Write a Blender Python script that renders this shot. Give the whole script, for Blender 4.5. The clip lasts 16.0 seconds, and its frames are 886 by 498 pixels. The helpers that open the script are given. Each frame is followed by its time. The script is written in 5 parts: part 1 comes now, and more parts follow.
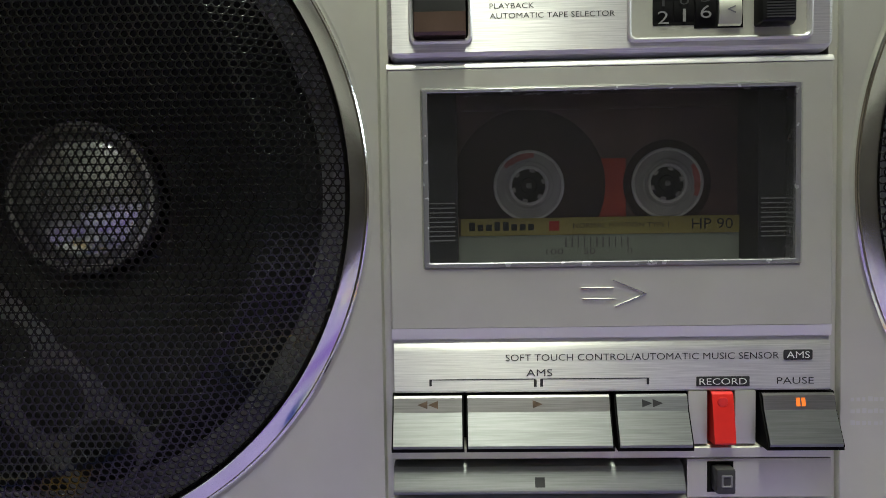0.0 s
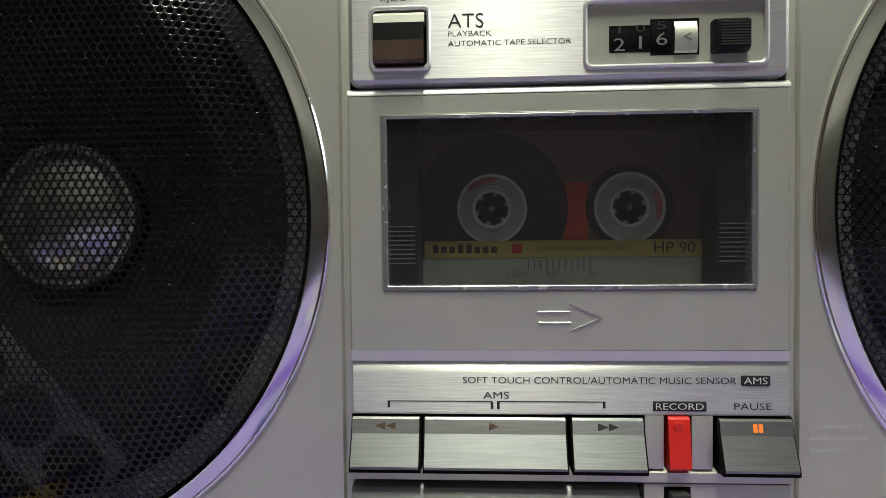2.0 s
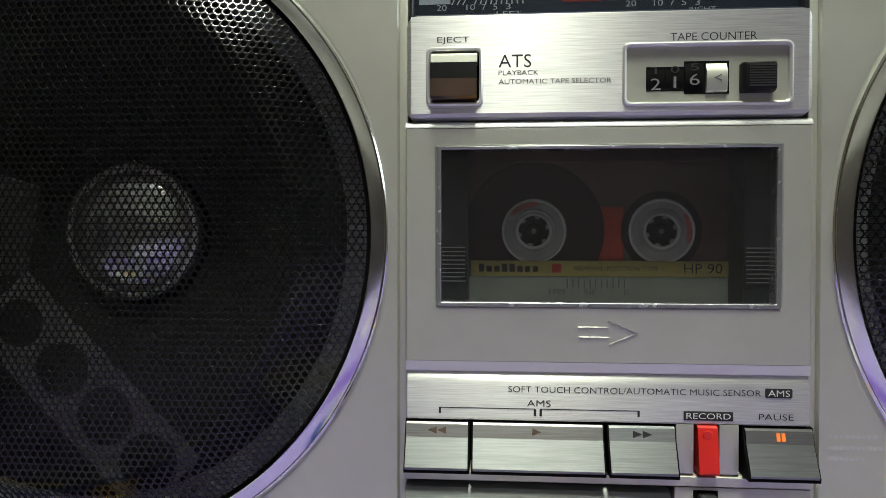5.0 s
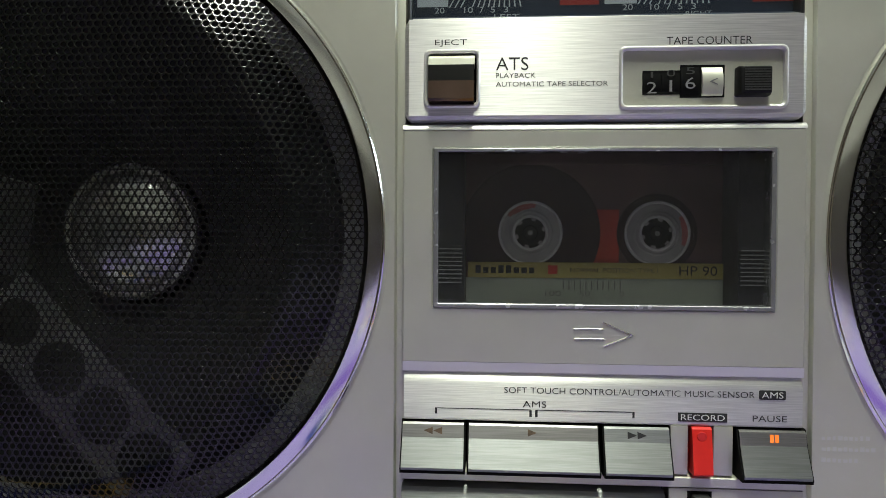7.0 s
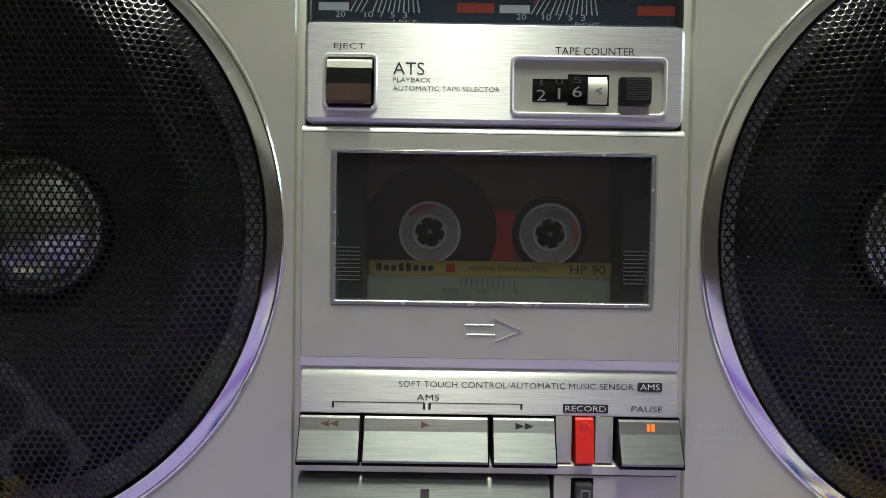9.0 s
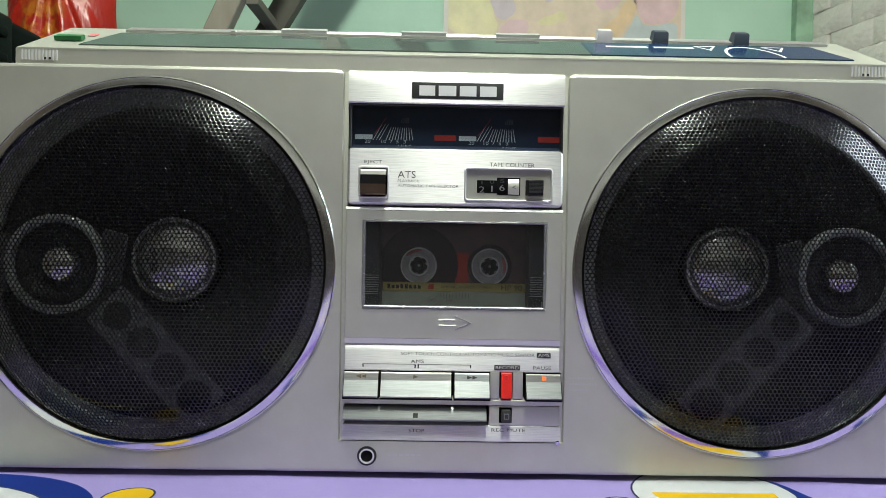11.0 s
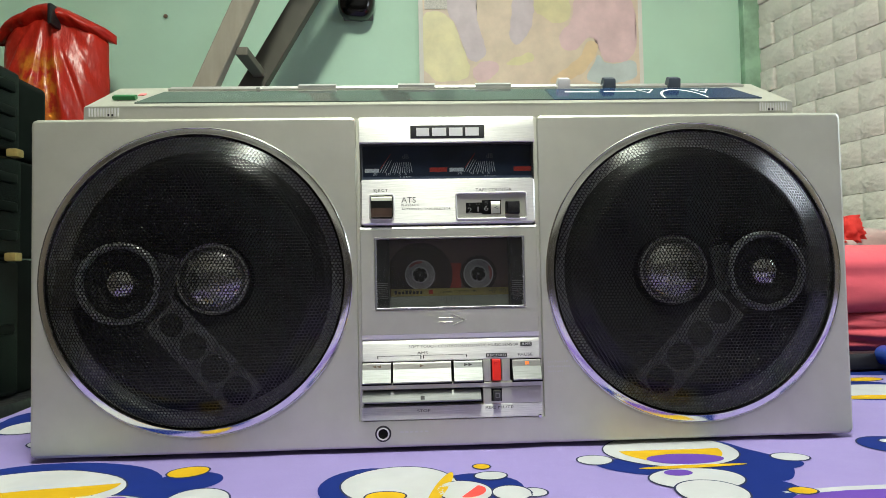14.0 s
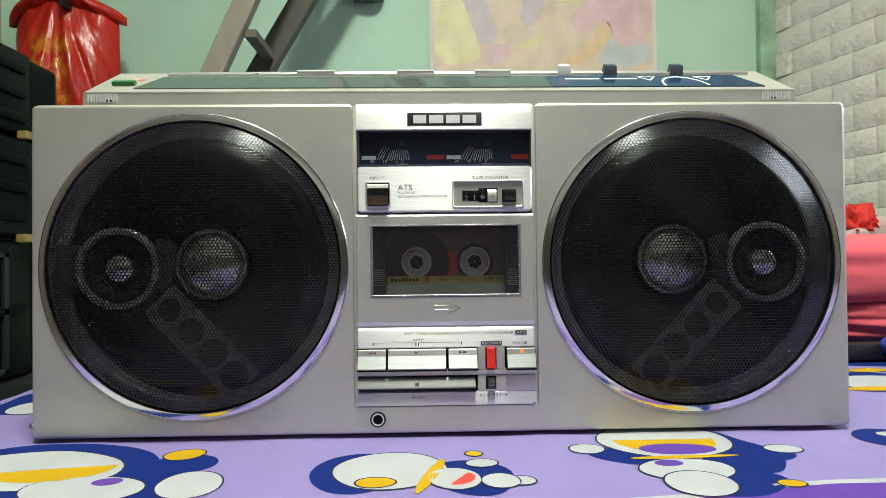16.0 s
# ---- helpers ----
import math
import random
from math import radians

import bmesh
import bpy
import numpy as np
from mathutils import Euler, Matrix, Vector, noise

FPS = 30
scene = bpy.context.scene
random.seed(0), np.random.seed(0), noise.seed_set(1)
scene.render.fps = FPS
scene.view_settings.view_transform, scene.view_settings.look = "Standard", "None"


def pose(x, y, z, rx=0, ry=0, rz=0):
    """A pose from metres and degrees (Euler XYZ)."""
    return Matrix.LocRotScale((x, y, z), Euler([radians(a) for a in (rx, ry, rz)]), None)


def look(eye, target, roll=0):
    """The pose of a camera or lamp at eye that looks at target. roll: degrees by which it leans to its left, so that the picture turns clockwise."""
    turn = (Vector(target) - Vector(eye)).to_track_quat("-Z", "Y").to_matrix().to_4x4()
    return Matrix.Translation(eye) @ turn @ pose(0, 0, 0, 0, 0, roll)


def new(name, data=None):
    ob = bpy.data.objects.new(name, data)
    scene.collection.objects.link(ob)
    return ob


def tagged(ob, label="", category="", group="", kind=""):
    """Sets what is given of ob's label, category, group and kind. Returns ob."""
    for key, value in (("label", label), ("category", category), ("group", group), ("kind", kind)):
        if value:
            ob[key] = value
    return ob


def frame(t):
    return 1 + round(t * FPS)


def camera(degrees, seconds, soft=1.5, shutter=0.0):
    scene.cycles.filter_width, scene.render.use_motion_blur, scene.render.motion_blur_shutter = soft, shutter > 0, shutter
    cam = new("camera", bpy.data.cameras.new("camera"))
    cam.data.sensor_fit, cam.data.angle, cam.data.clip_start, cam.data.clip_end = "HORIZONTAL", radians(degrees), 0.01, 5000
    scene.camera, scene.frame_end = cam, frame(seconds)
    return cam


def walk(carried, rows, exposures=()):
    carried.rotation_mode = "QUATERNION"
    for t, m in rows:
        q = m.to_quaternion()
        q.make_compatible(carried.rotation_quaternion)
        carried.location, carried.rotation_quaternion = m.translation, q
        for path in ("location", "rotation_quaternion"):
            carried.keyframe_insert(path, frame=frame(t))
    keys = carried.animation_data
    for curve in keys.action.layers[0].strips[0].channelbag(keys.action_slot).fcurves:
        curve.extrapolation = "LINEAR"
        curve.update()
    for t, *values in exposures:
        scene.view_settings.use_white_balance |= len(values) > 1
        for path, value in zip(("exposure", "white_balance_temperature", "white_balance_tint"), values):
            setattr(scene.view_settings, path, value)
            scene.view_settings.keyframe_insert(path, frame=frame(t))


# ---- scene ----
ROWS = [
    (0.0, (-0.0426, -0.1866, 0.1080), (-0.0540, 0.2129, 0.0920), -0.92),
    (0.5, (-0.0284, -0.1910, 0.1135), (-0.0495, 0.2084, 0.1053), -0.84),
    (1.0, (-0.0300, -0.1896, 0.1117), (-0.0539, 0.2096, 0.1026), -0.74),
    (1.5, (-0.0283, -0.1901, 0.1098), (-0.0550, 0.2090, 0.1023), -0.58),
    (2.0, (-0.0246, -0.1885, 0.1117), (-0.0487, 0.2107, 0.1017), -0.57),
    (2.5, (-0.0335, -0.1955, 0.1115), (-0.0618, 0.2034, 0.1045), -0.56),
    (3.0, (-0.0385, -0.1985, 0.1193), (-0.0650, 0.2004, 0.1084), -0.42),
    (3.5, (-0.0363, -0.2047, 0.1183), (-0.0637, 0.1943, 0.1112), -0.18),
    (3.7, (-0.0364, -0.2052, 0.1181), (-0.0638, 0.1938, 0.1111), -0.14),
    (5.8, (-0.0358, -0.2079, 0.1145), (-0.0662, 0.1909, 0.1102), 0.30),
    (6.0, (-0.0356, -0.2081, 0.1143), (-0.0664, 0.1907, 0.1102), 0.32),
    (6.5, (-0.0358, -0.2085, 0.1153), (-0.0659, 0.1903, 0.1097), 0.31),
    (7.0, (-0.0361, -0.2079, 0.1164), (-0.0632, 0.1911, 0.1109), 0.33),
    (7.5, (-0.0354, -0.2087, 0.1184), (-0.0617, 0.1905, 0.1142), 0.28),
    (8.0, (-0.0337, -0.2118, 0.1233), (-0.0549, 0.1876, 0.1137), 0.30),
    (8.5, (-0.0265, -0.2145, 0.1182), (-0.0404, 0.1851, 0.1071), 1.01),
    (9.0, (-0.0174, -0.2141, 0.1184), (-0.0165, 0.1858, 0.1092), 0.88),
    (9.5, (-0.0076, -0.2197, 0.1258), (0.0044, 0.1801, 0.1179), 0.46),
    (9.7, (-0.0084, -0.2285, 0.1272), (0.0044, 0.1713, 0.1222), 0.55),
    (11.8, (-0.0149, -0.4378, 0.1370), (-0.0166, -0.0378, 0.1291), 1.60),
    (12.0, (-0.0166, -0.4396, 0.1346), (-0.0165, -0.0398, 0.1236), 2.08),
    (12.5, (-0.0242, -0.4498, 0.1368), (-0.0163, -0.0502, 0.1225), 0.58),
    (13.0, (-0.0245, -0.4476, 0.1303), (-0.0052, -0.0482, 0.1230), -0.49),
    (13.5, (-0.0298, -0.4458, 0.1183), (-0.0105, -0.0463, 0.1226), -0.55),
    (14.0, (-0.0262, -0.4591, 0.1186), (-0.0081, -0.0598, 0.1344), -1.16),
    (14.5, (-0.0237, -0.4594, 0.1106), (-0.0100, -0.0600, 0.1266), -1.48),
    (15.0, (-0.0175, -0.4583, 0.1103), (-0.0109, -0.0586, 0.1240), -0.93),
    (15.5, (-0.0167, -0.4607, 0.1124), (-0.0143, -0.0608, 0.1225), 0.31),
    (16.0, (-0.0143, -0.4598, 0.1218), (-0.0042, -0.0600, 0.1274), -0.62),
]
# rows end
cam = camera(68.0, 16.0, soft=0.62)
walk(cam, [(t, look(eye, target, roll)) for t, eye, target, roll in ROWS], [(0.0, -0.38, 6600, 10), (0.6, -0.53, 6700, 11), (2.0, -0.47, 6680, 11), (2.5, -0.27, 6600, 10), (3.0, -0.34, 6560, 10), (9.5, -0.31, 6520, 10), (12.0, -0.04, 6180, 12), (13.0, -0.06, 6300, 12), (14.5, -0.06, 6540, 12), (16.0, -0.06, 6520, 12)])

# ---- world and light ----
world = bpy.data.worlds.new("world")
scene.world = world
world.use_nodes = True
world.node_tree.nodes["Background"].inputs[0].default_value = (0.8, 0.9, 1.0, 1)
world.node_tree.nodes["Background"].inputs[1].default_value = 0.05


def area_lamp(name, eye, target, sx, sy, power, colour):
    d = bpy.data.lights.new(name, "AREA")
    d.shape, d.size, d.size_y, d.energy, d.color = "RECTANGLE", sx, sy, power, colour
    ob = new(name, d)
    ob.matrix_world = look(eye, target)
    return ob


area_lamp("tube_light", (0.03, -0.55, 1.80), (0.03, -0.55, 0), 0.16, 0.60, 54.0, (0.94, 1.0, 0.85))
area_lamp("tube_light_upper", (0.03, -0.55, 1.81), (0.03, -0.55, 3), 0.16, 0.60, 20.0, (0.94, 1.0, 0.85))
area_lamp("window_light", (1.262, -0.165, 0.72), (0.1, -0.40, 0.30), 0.38, 0.42, 8.0, (0.80, 0.93, 1.0))

# ---- materials ----


class Mat:
    """A node material with a Principled shader and a few shorthands."""

    def __init__(self, name, colour, rough=0.5, metal=0.0, **more):
        self.m = bpy.data.materials.new(name)
        self.m.use_nodes = True
        self.t = self.m.node_tree
        self.p = self.t.nodes["Principled BSDF"]
        self.put("Base Color", (*colour, 1))
        self.put("Roughness", rough)
        self.put("Metallic", metal)
        for k, v in more.items():
            self.put(k.replace("_", " "), v)
        self.colour = colour

    def put(self, name, v):
        self.p.inputs[name].default_value = v

    def n(self, kind, **sets):
        node = self.t.nodes.new(kind)
        for k, v in sets.items():
            if k in node.inputs:
                node.inputs[k].default_value = v
            elif k == "direction_type":
                node.direction_type = v
            elif k == "data_type":
                node.data_type = v
            elif k == "operation":
                node.operation = v
        return node

    def link(self, a, b):
        self.t.links.new(a, b)

    def coords(self, scale=(1, 1, 1)):
        g = self.n("ShaderNodeTexCoord")
        mp = self.n("ShaderNodeMapping")
        mp.inputs["Scale"].default_value = scale
        self.link(g.outputs["Object"], mp.inputs["Vector"])
        return mp.outputs["Vector"]

    def noise(self, scale, detail=4.0, rough=0.6, stretch=(1, 1, 1)):
        nz = self.n("ShaderNodeTexNoise", Scale=scale, Detail=detail, Roughness=rough)
        self.link(self.coords(stretch), nz.inputs["Vector"])
        return nz.outputs["Fac"]

    def ramp(self, fac, stops):
        r = self.n("ShaderNodeValToRGB")
        while len(r.color_ramp.elements) < len(stops):
            r.color_ramp.elements.new(0.5)
        for e, (at, c) in zip(r.color_ramp.elements, stops):
            e.position, e.color = at, (*c, 1) if len(c) == 3 else c
        self.link(fac, r.inputs["Fac"])
        return r.outputs["Color"]

    def vary(self, scale, amount, lo=0.3, hi=0.7, stretch=(1, 1, 1), detail=4.0):
        """Lighter and darker areas of the base colour."""
        c = self.colour
        a = tuple(v * (1 - amount) for v in c)
        b = tuple(min(1, v * (1 + amount)) for v in c)
        self.link(self.ramp(self.noise(scale, detail, stretch=stretch), [(lo, a), (hi, b)]), self.p.inputs["Base Color"])
        return self

    def vary_rough(self, scale, lo, hi, stretch=(1, 1, 1)):
        self.link(self.ramp(self.noise(scale, 3, stretch=stretch), [(0.3, (lo,) * 3), (0.7, (hi,) * 3)]), self.p.inputs["Roughness"])
        return self

    def bump(self, scale, dist, strength=1.0, stretch=(1, 1, 1), detail=3.0):
        b = self.n("ShaderNodeBump", Strength=strength, Distance=dist)
        self.link(self.noise(scale, detail, stretch=stretch), b.inputs["Height"])
        old = self.p.inputs["Normal"]
        if old.is_linked:
            self.link(old.links[0].from_socket, b.inputs["Normal"])
        self.link(b.outputs["Normal"], old)
        return self


def brushed(name, colour, rough, aniso=0.75, metal=1.0):
    """Aluminium brushed along its length."""
    m = Mat(name, colour, rough, metal, Anisotropic=aniso)
    tg = m.n("ShaderNodeTangent", direction_type="UV_MAP")
    tg.uv_map = "brush"
    m.link(tg.outputs["Tangent"], m.p.inputs["Tangent"])
    m.vary(1.0, 0.16, 0.32, 0.68, stretch=(70, 70, 3200), detail=3)
    m.vary_rough(1.0, rough * 0.92, rough * 1.1, stretch=(14, 14, 1500))
    m.bump(1.0, 0.00002, 0.12, stretch=(30, 30, 3000), detail=2)
    return m.m


ALU = brushed("brushed_aluminium", (0.68, 0.68, 0.655), 0.43, 0.86, 0.80)
CLEAR_EDGE = Mat("clear_moulding", (0.40, 0.40, 0.42), 0.22, 0.7).vary_rough(200, 0.16, 0.3).m
ALU_KEY = brushed("brushed_key_aluminium", (0.245, 0.255, 0.255), 0.46, 0.76, 0.9)
ALU_DARK = brushed("worn_key_aluminium", (0.27, 0.265, 0.26), 0.42, 0.7)
SILVER = Mat("silver_paint", (0.59, 0.592, 0.515), 0.42, 0.72).vary(40, 0.04).vary_rough(30, 0.42, 0.50).bump(2500, 0.00001, 0.4).m
SILVER_DARK = Mat("grey_plastic", (0.16, 0.16, 0.165), 0.5, 0.2).vary(60, 0.1).m
LIP = Mat("satin_silver_lip", (0.72, 0.72, 0.70), 0.34, 0.5).vary_rough(60, 0.28, 0.4).m
CHROME = Mat("chrome", (0.88, 0.88, 0.87), 0.14, 1.0).vary_rough(60, 0.11, 0.21).m
GLOSS_EDGE = Mat("polished_edge", (0.85, 0.85, 0.84), 0.16, 1.0).vary_rough(200, 0.12, 0.24).m
BLACK_METAL = Mat("black_lacquered_metal", (0.0025, 0.0025, 0.0028), 0.13, 0.0, Specular_IOR_Level=0.52).vary_rough(90, 0.12, 0.17).m
BLACK = Mat("black_plastic", (0.012, 0.012, 0.014), 0.45).vary_rough(80, 0.35, 0.55).m
BLACK_GAP = Mat("black_recess", (0.004, 0.004, 0.004), 0.8, Specular_IOR_Level=0.1).m
KNOB = Mat("black_ribbed_plastic", (0.007, 0.007, 0.0075), 0.42, Specular_IOR_Level=0.22).vary_rough(200, 0.34, 0.5).m
RIBBED = Mat("charcoal_rubber", (0.03, 0.03, 0.031), 0.5).vary(300, 0.2).m
CONE = Mat("paper_cone", (0.008, 0.008, 0.008), 0.75).vary(70, 0.3).bump(500, 0.0002, 0.5).m
ARM = Mat("dark_bracket", (0.06, 0.06, 0.06), 0.5, 0.2).vary(80, 0.2).m
CAP_RING = Mat("bright_cap_ring", (0.85, 0.85, 0.83), 0.25, 0.8).vary(90, 0.15).m
CAP = Mat("dust_cap", (0.90, 0.90, 0.87), 0.2, 0.85).vary(120, 0.06).vary_rough(60, 0.13, 0.24).m
RIM = Mat("dull_grey_rim", (0.23, 0.234, 0.228), 0.4, 0.3).vary(80, 0.2).m
BASKET = Mat("grey_basket", (0.34, 0.35, 0.345), 0.34, 0.6).vary(80, 0.15).m
BRACKET = Mat("grey_bracket", (0.16, 0.164, 0.155), 0.5, 0.2).vary(80, 0.2).m
INK = Mat("black_print", (0.015, 0.015, 0.016), 0.6).m
WORN_INK = Mat("worn_brown_print", (0.10, 0.065, 0.04), 0.5).vary(600, 0.4).m
FAINT_INK = Mat("faint_print", (0.60, 0.60, 0.58), 0.5, 0.2).m
WHITE_INK = Mat("white_print", (0.75, 0.75, 0.73), 0.6).m
PALE_INK = Mat("pale_print", (0.68, 0.68, 0.66), 0.5, 0.3).m
RED = Mat("red_plastic", (0.62, 0.022, 0.016), 0.32).vary(150, 0.08).m
RED_INK = Mat("red_print", (0.50, 0.035, 0.02), 0.5).m
ORANGE_LED = Mat("orange_indicator", (0.9, 0.20, 0.03), 0.4, Emission_Color=(1, 0.20, 0.03, 1), Emission_Strength=0.55).m
NAVY = Mat("navy_dial", (0.012, 0.020, 0.045), 0.4).vary(60, 0.3).m
BROWN = Mat("brown_mirror_plastic", (0.12, 0.078, 0.06), 0.12, 0.6).vary(60, 0.25).m


def glass(name, tint, rough, ior, opacity):
    """A thin pane: it lets light through, tinted, and mirrors by Fresnel."""
    m = Mat(name, (0, 0, 0))
    t = m.t
    tr = m.n("ShaderNodeBsdfTransparent")
    tr.inputs["Color"].default_value = (*tint, 1)
    gl = m.n("ShaderNodeBsdfGlossy")
    gl.inputs["Roughness"].default_value = rough
    gl.inputs["Color"].default_value = (0.9, 0.9, 0.9, 1)
    df = m.n("ShaderNodeBsdfDiffuse")
    df.inputs["Color"].default_value = (0.35, 0.35, 0.36, 1)
    fr = m.n("ShaderNodeFresnel", IOR=ior)
    a = m.n("ShaderNodeMixShader", Fac=opacity)
    b = m.n("ShaderNodeMixShader")
    m.link(tr.outputs[0], a.inputs[1])
    m.link(df.outputs[0], a.inputs[2])
    m.link(fr.outputs[0], b.inputs["Fac"])
    m.link(a.outputs[0], b.inputs[1])
    m.link(gl.outputs[0], b.inputs[2])
    m.link(b.outputs[0], t.nodes["Material Output"].inputs["Surface"])
    return m.m


WINDOW_GLASS = glass("smoked_window", (0.77, 0.77, 0.78), 0.09, 1.5, 0.022)
DIAL_GLASS = glass("dial_glass", (0.80, 0.84, 0.88), 0.03, 1.4, 0.0)

# ---- mesh helpers ----


def finish(ob_name, bm, material, scale, smooth):
    bmesh.ops.recalc_face_normals(bm, faces=bm.faces)
    me = bpy.data.meshes.new(ob_name)
    if scale != 1.0:
        bmesh.ops.scale(bm, vec=(scale,) * 3, verts=bm.verts)
    uv = bm.loops.layers.uv.new("brush")
    for f in bm.faces:
        f.smooth = bool(smooth)
        for lp in f.loops:
            lp[uv].uv = (lp.vert.co.z + lp.vert.co.y, lp.vert.co.x)
    bm.to_mesh(me)
    bm.free()
    if smooth and smooth != "soft":
        me.set_sharp_from_angle(angle=radians(35))
    me.materials.append(material)
    return me


def part(name, bm, material, parent, label="", scale=0.001, smooth=True):
    """One mesh object under a thing or a part; boombox parts are drawn in millimetres."""
    ob = new(name, finish(name, bm, material, scale, smooth))
    if parent is not None:
        ob.parent = parent
    if label:
        ob["label"] = label
    return ob


def thing(name, label, category, at=(0, 0, 0), turn=0.0, group="", kind=""):
    ob = new(name)
    ob.empty_display_size = 0.05
    ob.matrix_world = pose(*at, 0, 0, turn)
    return tagged(ob, label, category, group, kind)


def loft(rings, close_first=True, close_last=True, bm=None):
    """Rings of equal length, joined by quads, ends closed."""
    bm = bm or bmesh.new()
    vs = [[bm.verts.new(p) for p in ring] for ring in rings]
    n = len(rings[0])
    for a, b in zip(vs, vs[1:]):
        for i in range(n):
            bm.faces.new((a[i], a[(i + 1) % n], b[(i + 1) % n], b[i]))
    if close_first:
        bm.faces.new(vs[0])
    if close_last:
        bm.faces.new(list(reversed(vs[-1])))
    return bm


def rounded(x0, x1, z0, z1, r, k=5):
    """The outline of a rectangle with round corners, counterclockwise."""
    r = max(min(r, (x1 - x0) / 2 - 1e-6, (z1 - z0) / 2 - 1e-6), 1e-5)
    out = []
    for cx, cz, a0 in ((x1 - r, z1 - r, 0), (x0 + r, z1 - r, 90), (x0 + r, z0 + r, 180), (x1 - r, z0 + r, 270)):
        for i in range(k):
            a = radians(a0 + 90 * i / (k - 1))
            out.append((cx + r * math.cos(a), cz + r * math.sin(a)))
    return out


def plate(x0, x1, z0, z1, front, back, r=0.5, bevel=0.4, bm=None, k=5):
    """A plate that faces -y, with round corners and a bevelled front edge."""
    rings = [[(x, front, z) for x, z in rounded(x0 + bevel, x1 - bevel, z0 + bevel, z1 - bevel, max(r - bevel, 0.01), k)],
             [(x, front + 0.3 * bevel, z) for x, z in rounded(x0 + 0.3 * bevel, x1 - 0.3 * bevel, z0 + 0.3 * bevel, z1 - 0.3 * bevel, max(r - 0.3 * bevel, 0.01), k)],
             [(x, front + bevel, z) for x, z in rounded(x0, x1, z0, z1, r, k)],
             [(x, back, z) for x, z in rounded(x0, x1, z0, z1, r, k)]]
    return loft(rings, bm=bm)


def frame_plate(outer, inner, front, back, bevel=0.5, ro=1.0, ri=1.0, bm=None):
    """A plate with a rectangular opening right through it."""
    def ring(rect, grow, r, y):
        x0, x1, z0, z1 = rect
        return [(x, y, z) for x, z in rounded(x0 - grow, x1 + grow, z0 - grow, z1 + grow, max(r + grow, 0.01))]
    rings = [ring(outer, 0, ro, back), ring(outer, 0, ro, front + bevel), ring(outer, -bevel, ro, front),
             ring(inner, bevel, ri, front), ring(inner, 0, ri, front + bevel), ring(inner, 0, ri, back)]
    bm = loft(rings, False, False, bm)
    return bm


def box(x0, x1, y0, y1, z0, z1, bevel=0.0, bm=None, segments=2):
    b = bmesh.new()
    bmesh.ops.create_cube(b, size=1.0, matrix=Matrix.Translation(((x0 + x1) / 2, (y0 + y1) / 2, (z0 + z1) / 2)) @ Matrix.Diagonal((x1 - x0, y1 - y0, z1 - z0, 1)))
    if bevel:
        bmesh.ops.bevel(b, geom=b.edges[:], offset=bevel, segments=segments, affect="EDGES", profile=0.6)
    return merge(bm, b)


def merge(bm, extra):
    if bm is None:
        return extra
    me = bpy.data.meshes.new("join")
    extra.to_mesh(me)
    extra.free()
    bm.from_mesh(me)
    bpy.data.meshes.remove(me)
    return bm


def lathe(profile, cx, cz, n=96, bm=None, close=False):
    """Turns (radius, y) pairs round an axis along y."""
    bm = bm or bmesh.new()
    rows = []
    for r, y in profile:
        if r < 1e-6:
            rows.append([bm.verts.new((cx, y, cz))])
        else:
            rows.append([bm.verts.new((cx + r * math.cos(2 * math.pi * i / n), y, cz + r * math.sin(2 * math.pi * i / n))) for i in range(n)])
    pairs = list(zip(rows, rows[1:])) + ([(rows[-1], rows[0])] if close else [])
    for a, b in pairs:
        for i in range(n):
            j = (i + 1) % n
            if len(a) == 1:
                bm.faces.new((a[0], b[i], b[j]))
            elif len(b) == 1:
                bm.faces.new((a[i], a[j], b[0]))
            else:
                bm.faces.new((a[i], a[j], b[j], b[i]))
    return bm


def profile_x(points, x0, x1, bm=None, taper=0.0):
    """A (y, z) outline drawn out along x, its ends closed."""
    return loft([[(x0 + taper, y, z) for y, z in points], [(x1 - taper, y, z) for y, z in points]], bm=bm)


def letters(text, x0, x1, z0, z1, y, material, parent, name="lettering"):
    """A line of print that fills the box x0..x1, z0..z1, facing -y."""
    cu = bpy.data.curves.new("print", "FONT")
    cu.body, cu.resolution_u, cu.offset = text, 3, -0.004
    ob = bpy.data.objects.new("print", cu)
    scene.collection.objects.link(ob)
    me = bpy.data.meshes.new_from_object(ob.evaluated_get(bpy.context.evaluated_depsgraph_get()))
    bpy.data.objects.remove(ob)
    bpy.data.curves.remove(cu)
    bm = bmesh.new()
    bm.from_mesh(me)
    bpy.data.meshes.remove(me)
    xs, ys = [v.co.x for v in bm.verts], [v.co.y for v in bm.verts]
    for v in bm.verts:
        v.co = Vector((x0 + (v.co.x - min(xs)) / (max(xs) - min(xs)) * (x1 - x0), y, z0 + (v.co.y - min(ys)) / (max(ys) - min(ys)) * (z1 - z0)))
    return part(name, bm, material, parent, smooth=False)


def strip(pairs, y, material, parent, name):
    """Flat bars x0, x1, z0, z1 in one plane."""
    bm = bmesh.new()
    for x0, x1, z0, z1 in pairs:
        bm.faces.new([bm.verts.new((x, y, z)) for x, z in ((x0, z0), (x1, z0), (x1, z1), (x0, z1))])
    return part(name, bm, material, parent, smooth=False)


def flat(points, y, material, parent, name):
    bm = bmesh.new()
    bm.faces.new([bm.verts.new((x, y, z)) for x, z in points])
    return part(name, bm, material, parent, smooth=False)

